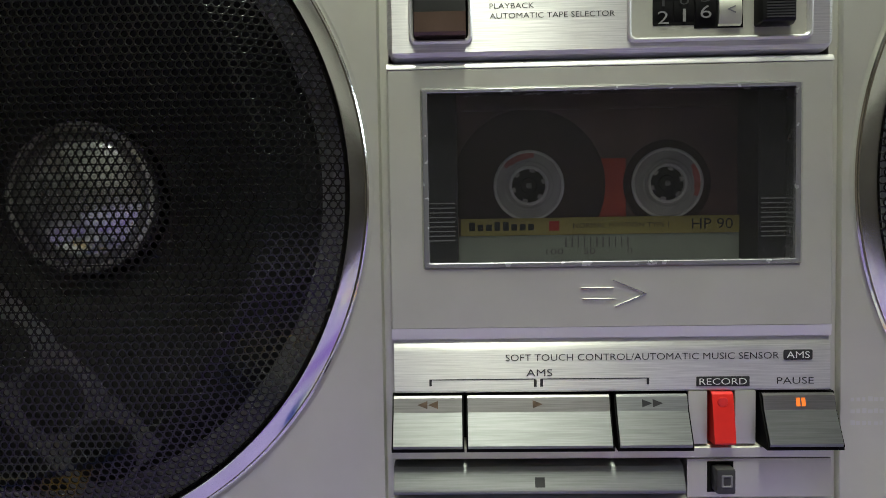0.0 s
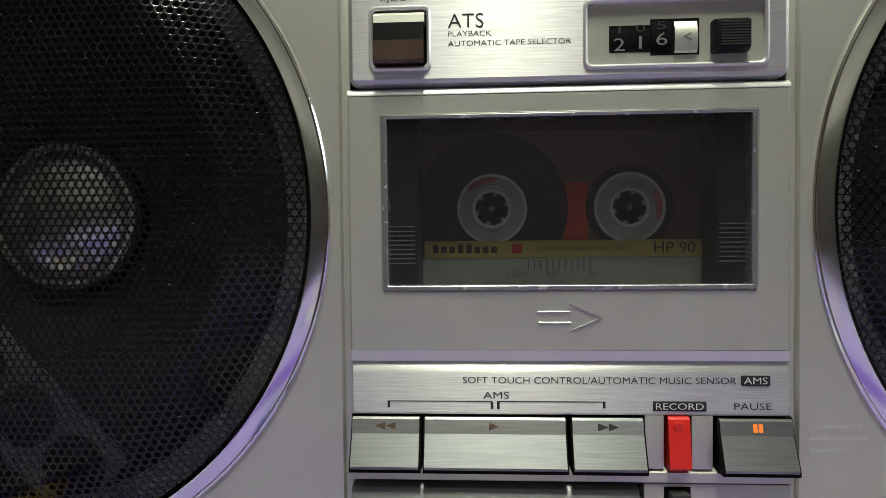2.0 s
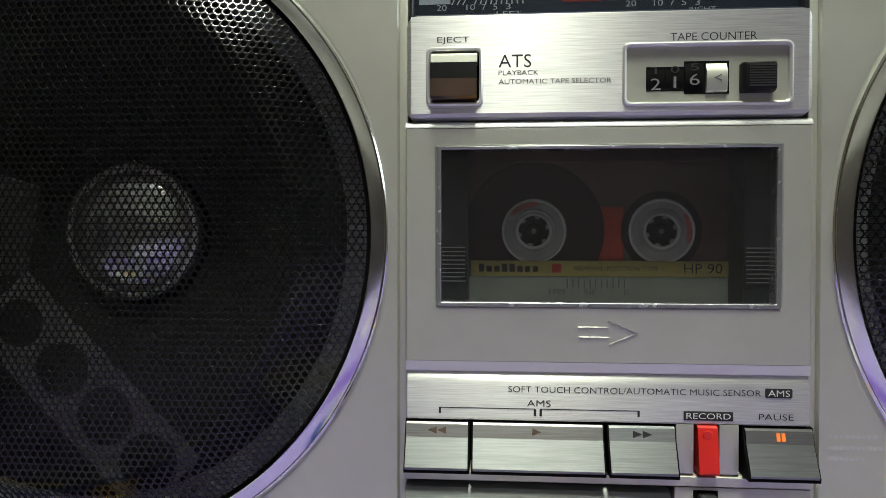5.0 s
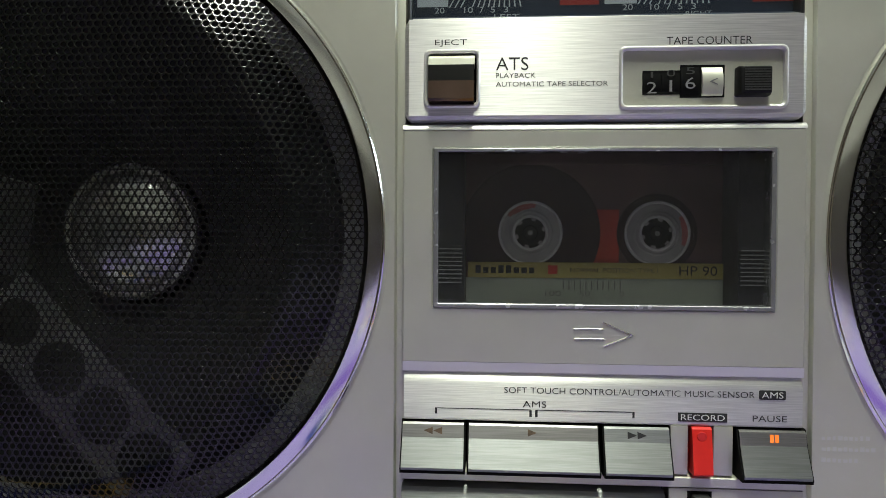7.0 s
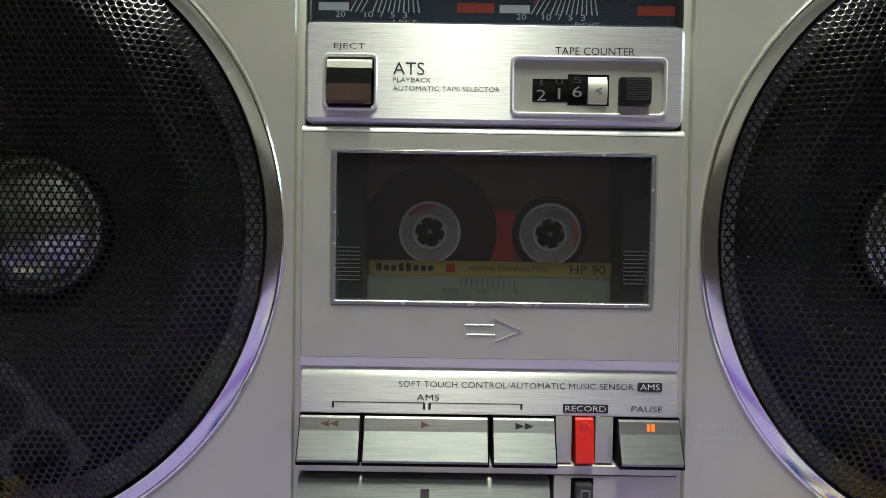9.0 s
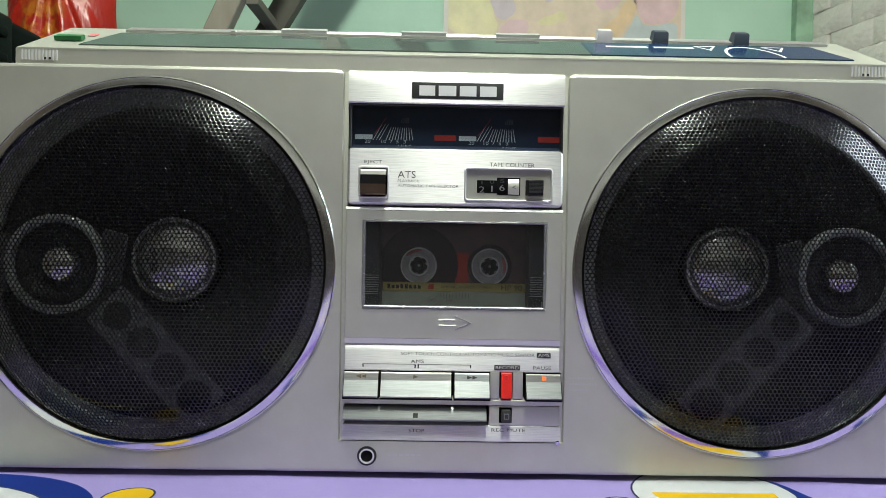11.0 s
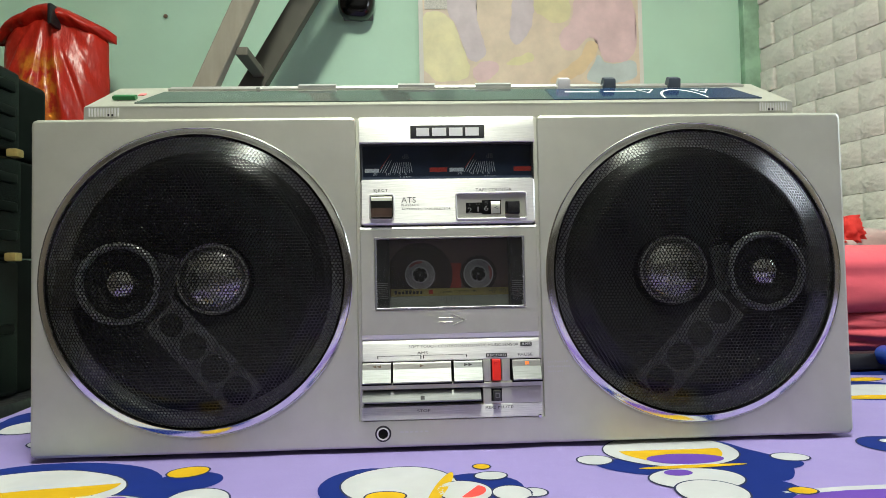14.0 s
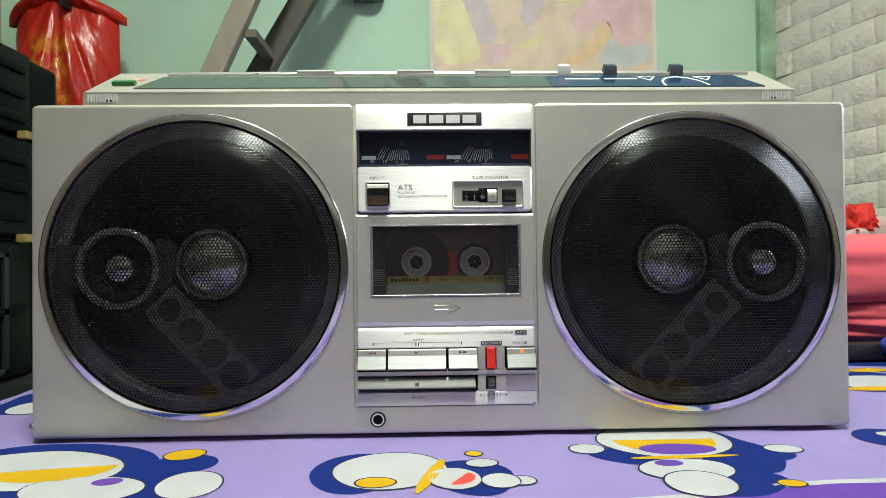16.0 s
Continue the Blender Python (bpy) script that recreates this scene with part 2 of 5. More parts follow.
# ---- the boombox ----
boombox = thing("boombox", "silver cassette boombox with two round black speakers on a bedspread", "boombox")
SPK = ((-175.3, 117.8), (173.4, 117.9))
W, WR, TOP, DEEP = 287.0, 285.2, 231.0, 150.0


def cabinet_half(sign):
    """Half of the front shell with its round speaker opening, drawn back to the rear."""
    cx, cz = SPK[0] if sign < 0 else SPK[1]
    hole = 101.5
    x0, x1 = (-W, -65.0) if sign < 0 else (62.9, WR)
    angles = sorted([2 * math.pi * i / 120 for i in range(120)])

    def outline(inset, y, r):
        a, b = (x0 + inset, x1 - 0.35 * inset) if sign < 0 else (x0 + 0.35 * inset, x1 - inset)
        poly = rounded(a, b, inset, TOP - inset, max(r - inset, 0.3), 7)
        out = []
        for t in angles:
            d = (math.cos(t), math.sin(t))
            best = None
            for (px, pz), (qx, qz) in zip(poly, poly[1:] + poly[:1]):
                ex, ez = qx - px, qz - pz
                den = d[0] * ez - d[1] * ex
                if abs(den) < 1e-9:
                    continue
                s = ((px - cx) * ez - (pz - cz) * ex) / den
                u = ((px - cx) * d[1] - (pz - cz) * d[0]) / den
                if s > 0 and -1e-6 <= u <= 1 + 1e-6:
                    best = s if best is None else min(best, s)
            out.append((cx + best * d[0], y, cz + best * d[1]))
        return out

    # the four corners are added to the ray angles so that they stay sharp
    for px, pz in rounded(x0, x1, 0, TOP, 4.0, 4):
        angles.append(math.atan2(pz - cz, px - cx) % (2 * math.pi))
    angles.sort()
    circle = lambda r, y: [(cx + r * math.cos(t), y, cz + r * math.sin(t)) for t in angles]
    rings = [circle(hole, 14), circle(hole, 1.0), circle(hole + 4.6, 0.35), circle(hole + 5.6, 0.12), circle(hole + 6.4, 0.0),
             outline(2.2, 0.0, 4), outline(0.7, 0.6, 4), outline(0.0, 2.4, 4), outline(0.0, DEEP, 4)]
    return loft(rings, False, False)


for sign in (-1, 1):
    ob = part("cabinet", cabinet_half(sign), SILVER, boombox, "satin silver-grey speaker cabinet")
    for poly in ob.data.polygons:
        poly.use_smooth = abs(poly.normal.y) < 0.9999
bm = profile_x([(DEEP, 0.0), (2.4, 0.0), (0.6, 0.7), (-0.05, 2.2), (-0.05, 18.6), (DEEP, 18.6)], -70.5, 68.5)
part("bottom_bridge", bm, SILVER, boombox, smooth=False)
part("chassis", box(-65.5, 63.4, 34.5, DEEP, 18.0, 229.5), BLACK_GAP, boombox)
part("back_panel", box(-W + 1, WR - 1, DEEP - 2, DEEP + 2, 1, TOP - 1, 1.0), SILVER_DARK, boombox)
part("seam_strip", box(-65.2, -62.5, 1.5, 9.6, 18, 229.5, 0.3), SILVER, boombox)
part("seam_strip", box(60.3, 63.0, 1.5, 9.6, 18, 229.5, 0.3), SILVER, boombox)
for x0, x1 in ((-240, -200), (200, 240)):
    part("foot", box(x0, x1, 10, 140, -3.0, 0.2, 0.8), BLACK, boombox)


# speakers
def grille_mesh():
    """A shallow dome of black sheet metal with round holes in a honeycomb."""
    R, pitch, hole, n, KNEE = 101.2, 2.42, 0.90, 12, 0.765
    verts, faces = [], []
    dirs = [(math.cos(2 * math.pi * (k + 0.5) / n), math.sin(2 * math.pi * (k + 0.5) / n)) for k in range(n)]
    # reach of a hexagon (flat sides along x) in each direction
    ap = pitch / 2
    reach = []
    for k in range(n):
        a = 2 * math.pi * (k + 0.5) / n
        m = min((ap / max(1e-6, math.cos(a - math.radians(60 * j)))) for j in range(6) if math.cos(a - math.radians(60 * j)) > 0.5)
        reach.append(m * 1.012)

    def dome(x, z):
        q = min(1.0, math.hypot(x, z) / R)
        # flat middle, a knee, then a cone that steepens to the rim
        s = max(0.0, q - KNEE)
        k = 0.05
        fall = s * s / (2 * k) if s < k else s - k / 2
        full = 1 - KNEE - k / 2
        return -11.3 - 0.5 * (1 - q * q) + 11.3 * (0.94 * fall / full + 0.06 * (s / (1 - KNEE)) ** 3)

    rows = int(R / (pitch * 0.866)) + 2
    for j in range(-rows, rows + 1):
        for i in range(-rows, rows + 1):
            x = (i + 0.5 * (j % 2)) * pitch
            z = j * pitch * 0.866
            d = math.hypot(x, z)
            if d > R - 0.42 * pitch:
                continue
            b = len(verts)
            for (dx, dz), rc in zip(dirs, reach):
                px, pz = x + dx * rc, z + dz * rc
                verts.append((px, dome(px, pz), pz))
            # a rounded edge, then the wall of the hole
            for r, deep in ((hole + 0.10, 0.0), (hole + 0.062, 0.009), (hole + 0.03, 0.028), (hole, 0.066), (hole * 0.99, 0.45)):
                for (dx, dz) in dirs:
                    px, pz = x + dx * r, z + dz * r
                    verts.append((px, dome(px, pz) + deep, pz))
            for row in range(5):
                for k in range(n):
                    l = (k + 1) % n
                    faces.append((b + row * n + k, b + row * n + l, b + row * n + n + l, b + row * n + n + k))
    # plain edge
    b, m = len(verts), 120
    for r, y in ((R - 1.3, dome(R - 1.3, 0) + 0.2), (R + 0.2, 0.9), (R + 0.2, 4.0)):
        verts.extend((r * math.cos(2 * math.pi * k / m), y, r * math.sin(2 * math.pi * k / m)) for k in range(m))
    for row in (0, 1):
        for k in range(m):
            l = (k + 1) % m
            faces.append((b + row * m + k, b + row * m + l, b + (row + 1) * m + l, b + (row + 1) * m + k))
    me = bpy.data.meshes.new("grille")
    me.from_pydata([tuple(0.001 * c for c in v) for v in verts], [], faces)
    me.polygons.foreach_set("use_smooth", [True] * len(me.polygons))
    me.set_sharp_from_angle(angle=radians(25.5))
    me.materials.append(BLACK_METAL)
    return me


GRILLE = grille_mesh()


def speaker(cx, cz, side):
    basket = part("speaker", lathe([(101.4, 13), (101.4, 6.0), (95.5, 6.5), (94.0, 8.5), (91.5, 9.0), (91.5, 14)], cx, cz), RIM, boombox,
                  "round loudspeaker behind a black perforated metal grille")
    g = new("grille", GRILLE)
    g.location = (0.001 * cx, 0, 0.001 * cz)
    g.parent = basket
    g["label"] = "domed black perforated metal grille"
    part("chrome_ring", lathe([(106.7, 2.0), (106.7, -0.5), (106.3, -0.9), (105.9, -0.95), (105.6, -0.8), (102.0, -2.0), (101.5, -2.0), (101.2, -1.5), (101.1, 4)], cx, cz, 160), CHROME, basket, "bright chrome trim ring")
    part("cone", lathe([(92, 12.5), (86, 10.5), (82, 12.5), (78, 15), (34, 47), (28, 48)], cx, cz), CONE, basket, "black paper cone")
    part("dust_cap", lathe([(26.0, 46.5), (25.1, 43.4), (22.4, 40.6), (18.5, 38.2), (13.7, 36.4), (9.0, 35.4), (4.2, 34.9), (0, 34.8)], cx + side * 2.4, cz + 1.2, 64), CAP, basket, "grey domed dust cap")
    part("cap_ring", lathe([(27.6, 47.5), (27.4, 44.0), (27.0, 43.2), (26.4, 43.4), (26.0, 46.5)], cx + side * 2.4, cz + 1.2, 96), CAP_RING, basket)
    part("back_wall", lathe([(101.4, 13.2), (101.0, 60), (0, 60)], cx, cz), BLACK_GAP, basket)
    # tweeter on its slanting bracket
    tx, tz, y = cx + side * 54.3, 116.9, 1.6
    ring = lathe([(28.8, y + 6), (28.6, y + 0.6), (27.6, y - 0.3), (26.2, y - 0.5), (24.9, y + 0.1), (23.8, y + 4)], tx, tz, 72)
    part("tweeter", ring, BASKET, basket, "small tweeter with a grey ring")
    part("tweeter_cone", lathe([(24.2, y + 3.5), (20, y + 3.0), (10.5, y + 10.0)], tx, tz, 48), CONE, basket)
    part("tweeter_dome", lathe([(11.0, y + 9), (9.0, y + 4.5), (5, y + 2.4), (0, y + 1.8)], tx, tz, 40), CAP, basket, "bright metal tweeter dome")
    # bracket bar from tweeter to the lower rim, with four round holes
    a0, a1 = Vector((cx + side * 24.9, 95.2)), Vector((cx - side * 42.4, 25.4))
    d = (a1 - a0).normalized()
    nrm = Vector((-d.y, d.x))
    holes = [a0 + d * s for s in (10.0, 31.2, 52.6, 74.0)]
    radii = (8.2, 9.2, 9.8, 10.0)
    n = 24
    for c, r in zip(holes, radii):
        half = 10.75
        bmb = bmesh.new()
        vo, vi = [], []
        for t in [2 * math.pi * (k + 0.5) / n for k in range(n)]:
            u, v = math.cos(t), math.sin(t)
            k = min(half / max(abs(u), 1e-6), 14.6 / max(abs(v), 1e-6))
            p = c + d * (u * k) + nrm * (v * k)
            q = c + d * (u * r) + nrm * (v * r)
            vo.append(bmb.verts.new((p.x, y, p.y)))
            vi.append(bmb.verts.new((q.x, y, q.y)))
        for k in range(n):
            l = (k + 1) % n
            bmb.faces.new((vo[k], vo[l], vi[l], vi[k]))
        part("bracket_link", bmb, BRACKET, basket, "grey slanting bracket with a round hole", smooth=False)
    # arm from the tweeter to the outer rim, and one towards the cap
    for p, q, w in ((Vector((tx + side * 26, tz)), Vector((cx + side * 97, tz + 2)), 17.0), (Vector((tx - side * 25, tz + 4)), Vector((tx - side * 38, tz + 2)), 17.0)):
        d2 = (q - p).normalized()
        n2 = Vector((-d2.y, d2.x))
        pts = [p - n2 * w, q - n2 * w * 0.9, q + n2 * w * 0.9, p + n2 * w]
        part("bracket_arm", loft([[(v.x, y + 1.2, v.y) for v in pts], [(v.x, y + 5, v.y) for v in pts]]), ARM, basket, smooth=False)
    return basket


speaker(*SPK[0], -1)
speaker(*SPK[1], 1)

# brand strip
part("brand_strip", profile_x([(9, 211.8), (-0.2, 211.8), (-0.75, 212.4), (-0.72, 222.0), (-0.3, 227.6), (0.5, 229.6), (1.6, 230.4), (9, 230.4)], -62.6, 60.6), ALU, boombox, "brushed aluminium strip")
part("brand_plate", plate(-26.8, 25.4, 214.8, 224.0, -0.95, 0.9, 0.2, 0.1), INK, boombox, "black brand plate with a white mark")
strip([(-22.5, -13.5, 216.4, 222.2), (-11.5, -1.5, 216.4, 222.2), (0.5, 10.0, 216.4, 222.2), (12.0, 21.5, 216.4, 222.2)], -1.02, WHITE_INK, boombox, "brand_mark")

# level meters
part("meter_frame", frame_plate((-61.9, 60.2, 185.2, 211.8), (-60.8, 59.2, 186.4, 210.8), 0.6, 9, 0.4, 0.5, 0.5), BLACK, boombox)
part("meter_back", box(-61.5, 60, 6.5, 7.2, 185.6, 211.5), NAVY, boombox, "navy level meter face")
part("meter_sill", profile_x([(1.0, 185.3), (1.2, 186.6), (6.6, 189.0), (6.6, 185.3)], -61, 59.6), NAVY, boombox)
for ox, name in ((-60.0, "LEFT"), (0.2, "RIGHT")):
    y, dz = 6.3, -1.1
    nx = -1.2 if name == "LEFT" else -2.1
    strip([(ox + 0.5, ox + 10.6, 193.3 + dz, 196.0 + dz)], y, WHITE_INK, boombox, "meter_bar")
    strip([(ox + 46.5, ox + 59.0, 193.2 + dz, 196.4 + dz)], y, RED_INK, boombox, "meter_red_zone")
    ticks = []
    bmt = bmesh.new()
    for i, (xb, xt) in enumerate(((10.8, 15.8), (12.6, 17.8), (14.4, 19.5), (19.4, 22.4), (21.2, 23.8), (22.9, 25.0), (24.6, 26.4), (26.3, 27.7), (28.0, 29.0), (29.7, 30.2), (31.4, 31.4), (33.2, 32.6), (35.0, 33.8))):
        ht = (200.3 if i > 2 else 202.0) + dz
        sh = nx if i > 2 else 0.0
        bmt.faces.new([bmt.verts.new((ox + a, y, z)) for a, z in ((xb + sh, 193.0 + dz), (xb + sh + 0.45, 193.0 + dz), (xt + sh + 0.3, ht), (xt + sh, ht))])
    part("meter_ticks", bmt, WHITE_INK, boombox, smooth=False)
    for s, a, b in (("20", 6.2, 9.4), ("10", 17.0, 19.8), ("7", 22.0, 23.3), ("5", 25.6, 27.0), ("3", 29.8, 31.2)):
        sh = nx if s != "20" else 0.0
        letters(s, ox + a + sh, ox + b + sh, 190.1, 192.0, y, WHITE_INK, boombox, "meter_number")
    letters("dB", ox + 27.0, ox + 31.8, 203.0 + dz, 206.0 + dz, y, SILVER_DARK, boombox, "meter_unit")
    letters(name, ox + 25.5, ox + 33.5, 187.6, 189.0, y - 1.5, WHITE_INK, boombox, "meter_name")
    # the needle, resting at the left
    bmn = bmesh.new()
    bmn.faces.new([bmn.verts.new((ox + a, y - 0.6, z)) for a, z in ((11.4, 195.0), (12.0, 195.0), (19.0, 205.0), (18.7, 205.0))])
    part("meter_needle", bmn, RED_INK, boombox, smooth=False)
pane = part("meter_window", box(-61.2, 59.6, 1.3, 1.7, 186.4, 211.0), DIAL_GLASS, boombox, "clear meter window", smooth=False)
pane.visible_shadow = False

# eject and counter panel
def ats_panel():
    rings = []
    prof = [(9.0, 0.0), (1.2, 0.0), (-0.9, 0.5), (-1.6, 1.6)]
    for y, ins in prof:
        rings.append([(x, y, z) for x, z in rounded(-62.8 + ins, 60.6 - ins, 153.8 + ins, 186.2 - 0.4 * ins, max(3.2 - ins, 0.4))])
    return rings


bm = loft(ats_panel(), True, False)
# front sheet with two openings: eject well and counter well
EJ = (-55.6, -39.6, 158.6, 175.2)
CT = (4.8, 53.6, 157.8, 175.4)
xs = sorted({-61.2, 59.0, EJ[0], EJ[1], CT[0], CT[1]})
zs = sorted({155.4, 185.6, EJ[2], EJ[3], CT[2], CT[3]})
grid = {}
for i in range(len(xs) - 1):
    for j in range(len(zs) - 1):
        mx, mz = (xs[i] + xs[i + 1]) / 2, (zs[j] + zs[j + 1]) / 2
        if any(h[0] < mx < h[1] and h[2] < mz < h[3] for h in (EJ, CT)):
            continue
        q = []
        for a, b in ((i, j), (i + 1, j), (i + 1, j + 1), (i, j + 1)):
            key = (xs[a], zs[b])
            if key not in grid:
                grid[key] = bm.verts.new((xs[a], -1.6, zs[b]))
            q.append(grid[key])
        bm.faces.new(q)
part("deck_panel", bm, ALU, boombox, "brushed aluminium panel with eject key and tape counter")
for h, nm in ((EJ, "eject_bezel"), (CT, "counter_bezel")):
    part(nm, frame_plate((h[0] - 0.9, h[1] + 0.9, h[2] - 0.9, h[3] + 0.9), (h[0] + 0.3, h[1] - 0.3, h[2] + 0.3, h[3] - 0.3), -2.3, 3.0, 0.5, 2.0, 1.4), LIP, boombox, "satin silver bezel")
part("eject_well", box(EJ[0] - 0.3, EJ[1] + 0.3, 2.2, 3.2, EJ[2] - 0.3, EJ[3] + 0.3), BLACK_GAP, boombox)
part("counter_well", box(CT[0] - 0.3, CT[1] + 0.3, -0.5, 1.5, CT[2] - 0.3, CT[3] + 0.3), SILVER, boombox)
key = part("eject_key", profile_x([(2.4, 173.9), (-2.2, 173.9), (-3.2, 173.0), (-3.6, 170.9), (2.4, 170.9)], -54.9, -40.5), SILVER, boombox, "bright eject key")
part("key_face", profile_x([(2.4, 170.9), (-3.5, 170.9), (-5.1, 165.6), (2.4, 165.6)], -54.8, -40.6), BLACK_METAL, key, "glossy black upper key face")
part("key_face", profile_x([(2.4, 165.6), (-5.1, 165.6), (-5.2, 160.2), (-4.6, 159.4), (2.4, 159.4)], -54.8, -40.6), BROWN, key, "brown lower key face")
letters("EJECT", -53.0, -42.9, 176.9, 179.2, -1.66, INK, boombox)
letters("ATS", -33.9, -23.8, 169.4, 173.4, -1.66, INK, boombox)
letters("PLAYBACK", -33.9, -21.6, 167.0, 168.5, -1.66, INK, boombox)
letters("AUTOMATIC TAPE SELECTOR", -33.9, 0.6, 164.3, 165.8, -1.66, INK, boombox)
letters("TAPE COUNTER", 18.2, 43.8, 176.6, 179.0, -1.66, INK, boombox)
# counter window with a taller opening over the units wheel
steps = [(11.3, 161.6), (22.6, 161.6), (22.6, 160.6), (36.0, 160.6), (36.0, 170.6), (22.6, 170.6), (22.6, 169.0), (11.3, 169.0)]
counter = part("tape_counter", loft([[(px, -0.3, pz) for px, pz in steps], [(px, -0.62, pz) for px, pz in steps]]), BLACK_GAP, boombox, "mechanical three digit tape counter", smooth=False)
# print colour lowered to stand in for the shade inside the counter
DIGIT = Mat("shaded_digit_print", (0.20, 0.20, 0.195), 0.5).vary(900, 0.25).m
for i, (digit, up) in enumerate(zip("216", "105")):
    c, dz = 14.0 + 5.75 * i, (0.0, 0.5, 1.2)[i]
    z0, z1 = (160.8, 170.4) if i == 2 else (161.7, 168.9)
    arc = [(-0.4, z0), (-0.75 if i < 2 else -0.95, z0 + 1.2), (-1.1 if i < 2 else -1.5, (z0 + z1) / 2), (-0.75 if i < 2 else -0.95, z1 - 1.2), (-0.4, z1)]
    part("digit_wheel", profile_x(arc, c - 2.75, c + 2.75), BLACK_GAP, counter)
    y = -1.16 if i < 2 else -1.56
    wide = 0.4 if digit == "1" else 1.5
    letters(digit, c - wide, c + wide, 161.9 + dz, 165.4 + dz, y, DIGIT, counter, "digit")
    wide = 0.35 if up == "1" else 1.3
    # upper digits darker still, their shade put into the colour
    letters(up, c - wide, c + wide, 166.7 + 0.7 * dz, 168.6 + 0.9 * dz, y, RIBBED, counter, "digit")
part("counter_marker", profile_x([(-0.4, 160.9), (-1.5, 161.4), (-2.1, 164.4), (-1.9, 167.2), (-0.9, 169.6), (-0.4, 170.0)], 29.0, 35.2), SILVER, counter, "silver reset marker")
flat([(31.0, 165.2), (33.4, 166.3), (33.4, 165.9), (31.9, 165.2), (33.4, 164.5), (33.4, 164.1)], -2.16, SILVER_DARK, counter, "marker_arrow")
knob = part("reset_button", loft([[(px, yy, pz) for px, pz in rounded(a, b, c, d, 0.6, 4)] for a, b, c, d, yy in (
    (39.0, 49.0, 160.6, 169.6, 0.4), (39.0, 49.0, 160.6, 169.6, -2.6), (39.7, 48.7, 161.1, 169.2, -4.2), (40.4, 48.4, 161.7, 168.8, -4.6))]), KNOB, boombox, "black ribbed counter reset button")
bm = None
for i in range(9):
    bm = box(40.6, 48.2, -4.85, -4.5, 161.95 + 0.76 * i, 162.33 + 0.76 * i, 0.0, bm)
part("ribs", bm, RIBBED, knob, smooth=False)

# cassette door
DOOR, WIN = (-63.0, 60.6, 77.6, 153.0), (-53.2, 51.6, 95.2, 145.2)
bm = frame_plate((DOOR[0], DOOR[1], DOOR[2], DOOR[3] - 1.9), WIN, -1.2, 9, 0.5, 0.6, 0.5)
door = part("cassette_door", bm, SILVER, boombox, "satin silver cassette door with a smoked window")
part("door_top_edge", profile_x([(-1.28, 151.0), (-1.15, 151.6), (-0.75, 152.25), (-0.1, 152.8), (0.8, 153.1), (2.0, 153.2), (9, 153.2), (9, 151.0)], DOOR[0], DOOR[1]), LIP, door, "bright rounded top edge")
part("door_lower_bevel", profile_x([(-1.15, 77.9), (-0.75, 74.9), (0.2, 74.5), (9, 74.5), (9, 77.9)], -62.8, 60.5), LIP, door, "glossy lower lip")
part("window_frame", frame_plate((WIN[0], WIN[1], WIN[2], WIN[3]), (WIN[0] + 1.5, WIN[1] - 1.5, WIN[2] + 1.3, WIN[3] - 1.0), -1.7, 4, 0.2, 0.3, 0.3), CLEAR_EDGE, door, "clear polished window frame")
pane = part("door_window", box(WIN[0] + 1.3, WIN[1] - 1.3, -1.2, -0.2, WIN[2] + 1.1, WIN[3] - 0.8), WINDOW_GLASS, door, "smoked clear window", smooth=False)
pane.visible_shadow = False
part("cassette_bay", box(-58, 56, 33, 34, 78, 152), BLACK_GAP, boombox)
part("bay_side", box(-53, -43.6, 4.2, 33, 92, 148), BLACK, boombox)
part("bay_side", box(42.4, 51.4, 4.2, 33, 92, 148), BLACK, boombox)
for x0 in (-52.0, 43.2):
    for i in range(9):
        part("bay_rib", box(x0, x0 + 7.6, 3.7, 4.3, 102.6 + 1.35 * i, 102.9 + 1.35 * i), BASKET, boombox, smooth=False)
# raised arrow outline on the door
bm = None
for a, b in (((-9.2, 88.9), (-0.1, 88.9)), ((-8.8, 85.8), (0.3, 85.8)), ((-0.2, 91.1), (9.0, 87.2)), ((0.2, 83.6), (9.0, 87.2))):
    p, q = Vector((a[0], 0, a[1])), Vector((b[0], 0, b[1]))
    d = (q - p).normalized()
    nn = Vector((-d.z, 0, d.x)) * 0.28
    b1 = loft([[(v.x, -1.2, v.z) for v in (p - nn, q - nn, q + nn, p + nn)], [(v.x, -1.5, v.z) for v in (p - nn * 0.4, q - nn * 0.4, q + nn * 0.4, p + nn * 0.4)]])
    bm = merge(bm, b1)
part("arrow", bm, GLOSS_EDGE, door, "engraved arrow", smooth=False)

# control panel
bm = profile_x([(9, 76.4), (3.4, 76.3), (2.0, 75.9), (0.9, 75.2), (0.1, 74.3), (-0.5, 73.2), (-0.85, 72.2), (-1.0, 71.2), (-1.0, 60.0), (-0.5, 59.4), (9, 59.4)], -62.4, 60.2)
ctl = part("control_panel", bm, ALU, boombox, "brushed aluminium control panel with printed legends")
y = -1.08
letters("SOFT TOUCH CONTROL/AUTOMATIC MUSIC SENSOR", -30.6, 46.0, 68.4, 70.3, y, INK, ctl)
part("ams_badge", plate(47.2, 55.2, 68.0, 70.9, y - 0.12, y + 0.05, 0.5, 0.05), INK, ctl)
letters("AMS", 48.0, 54.4, 68.5, 70.4, y - 0.16, WHITE_INK, ctl)
letters("AMS", -24.8, -17.4, 64.0, 66.0, y, INK, ctl)
strip([(-52.4, -22.2, 63.1, 63.35), (-52.4, -51.7, 61.4, 63.1), (-22.7, -21.9, 61.0, 63.1), (-20.8, 9.8, 63.1, 63.35), (-20.9, -20.1, 61.0, 63.1), (9.1, 9.8, 61.4, 63.1)], y, INK, ctl, "bracket_line")
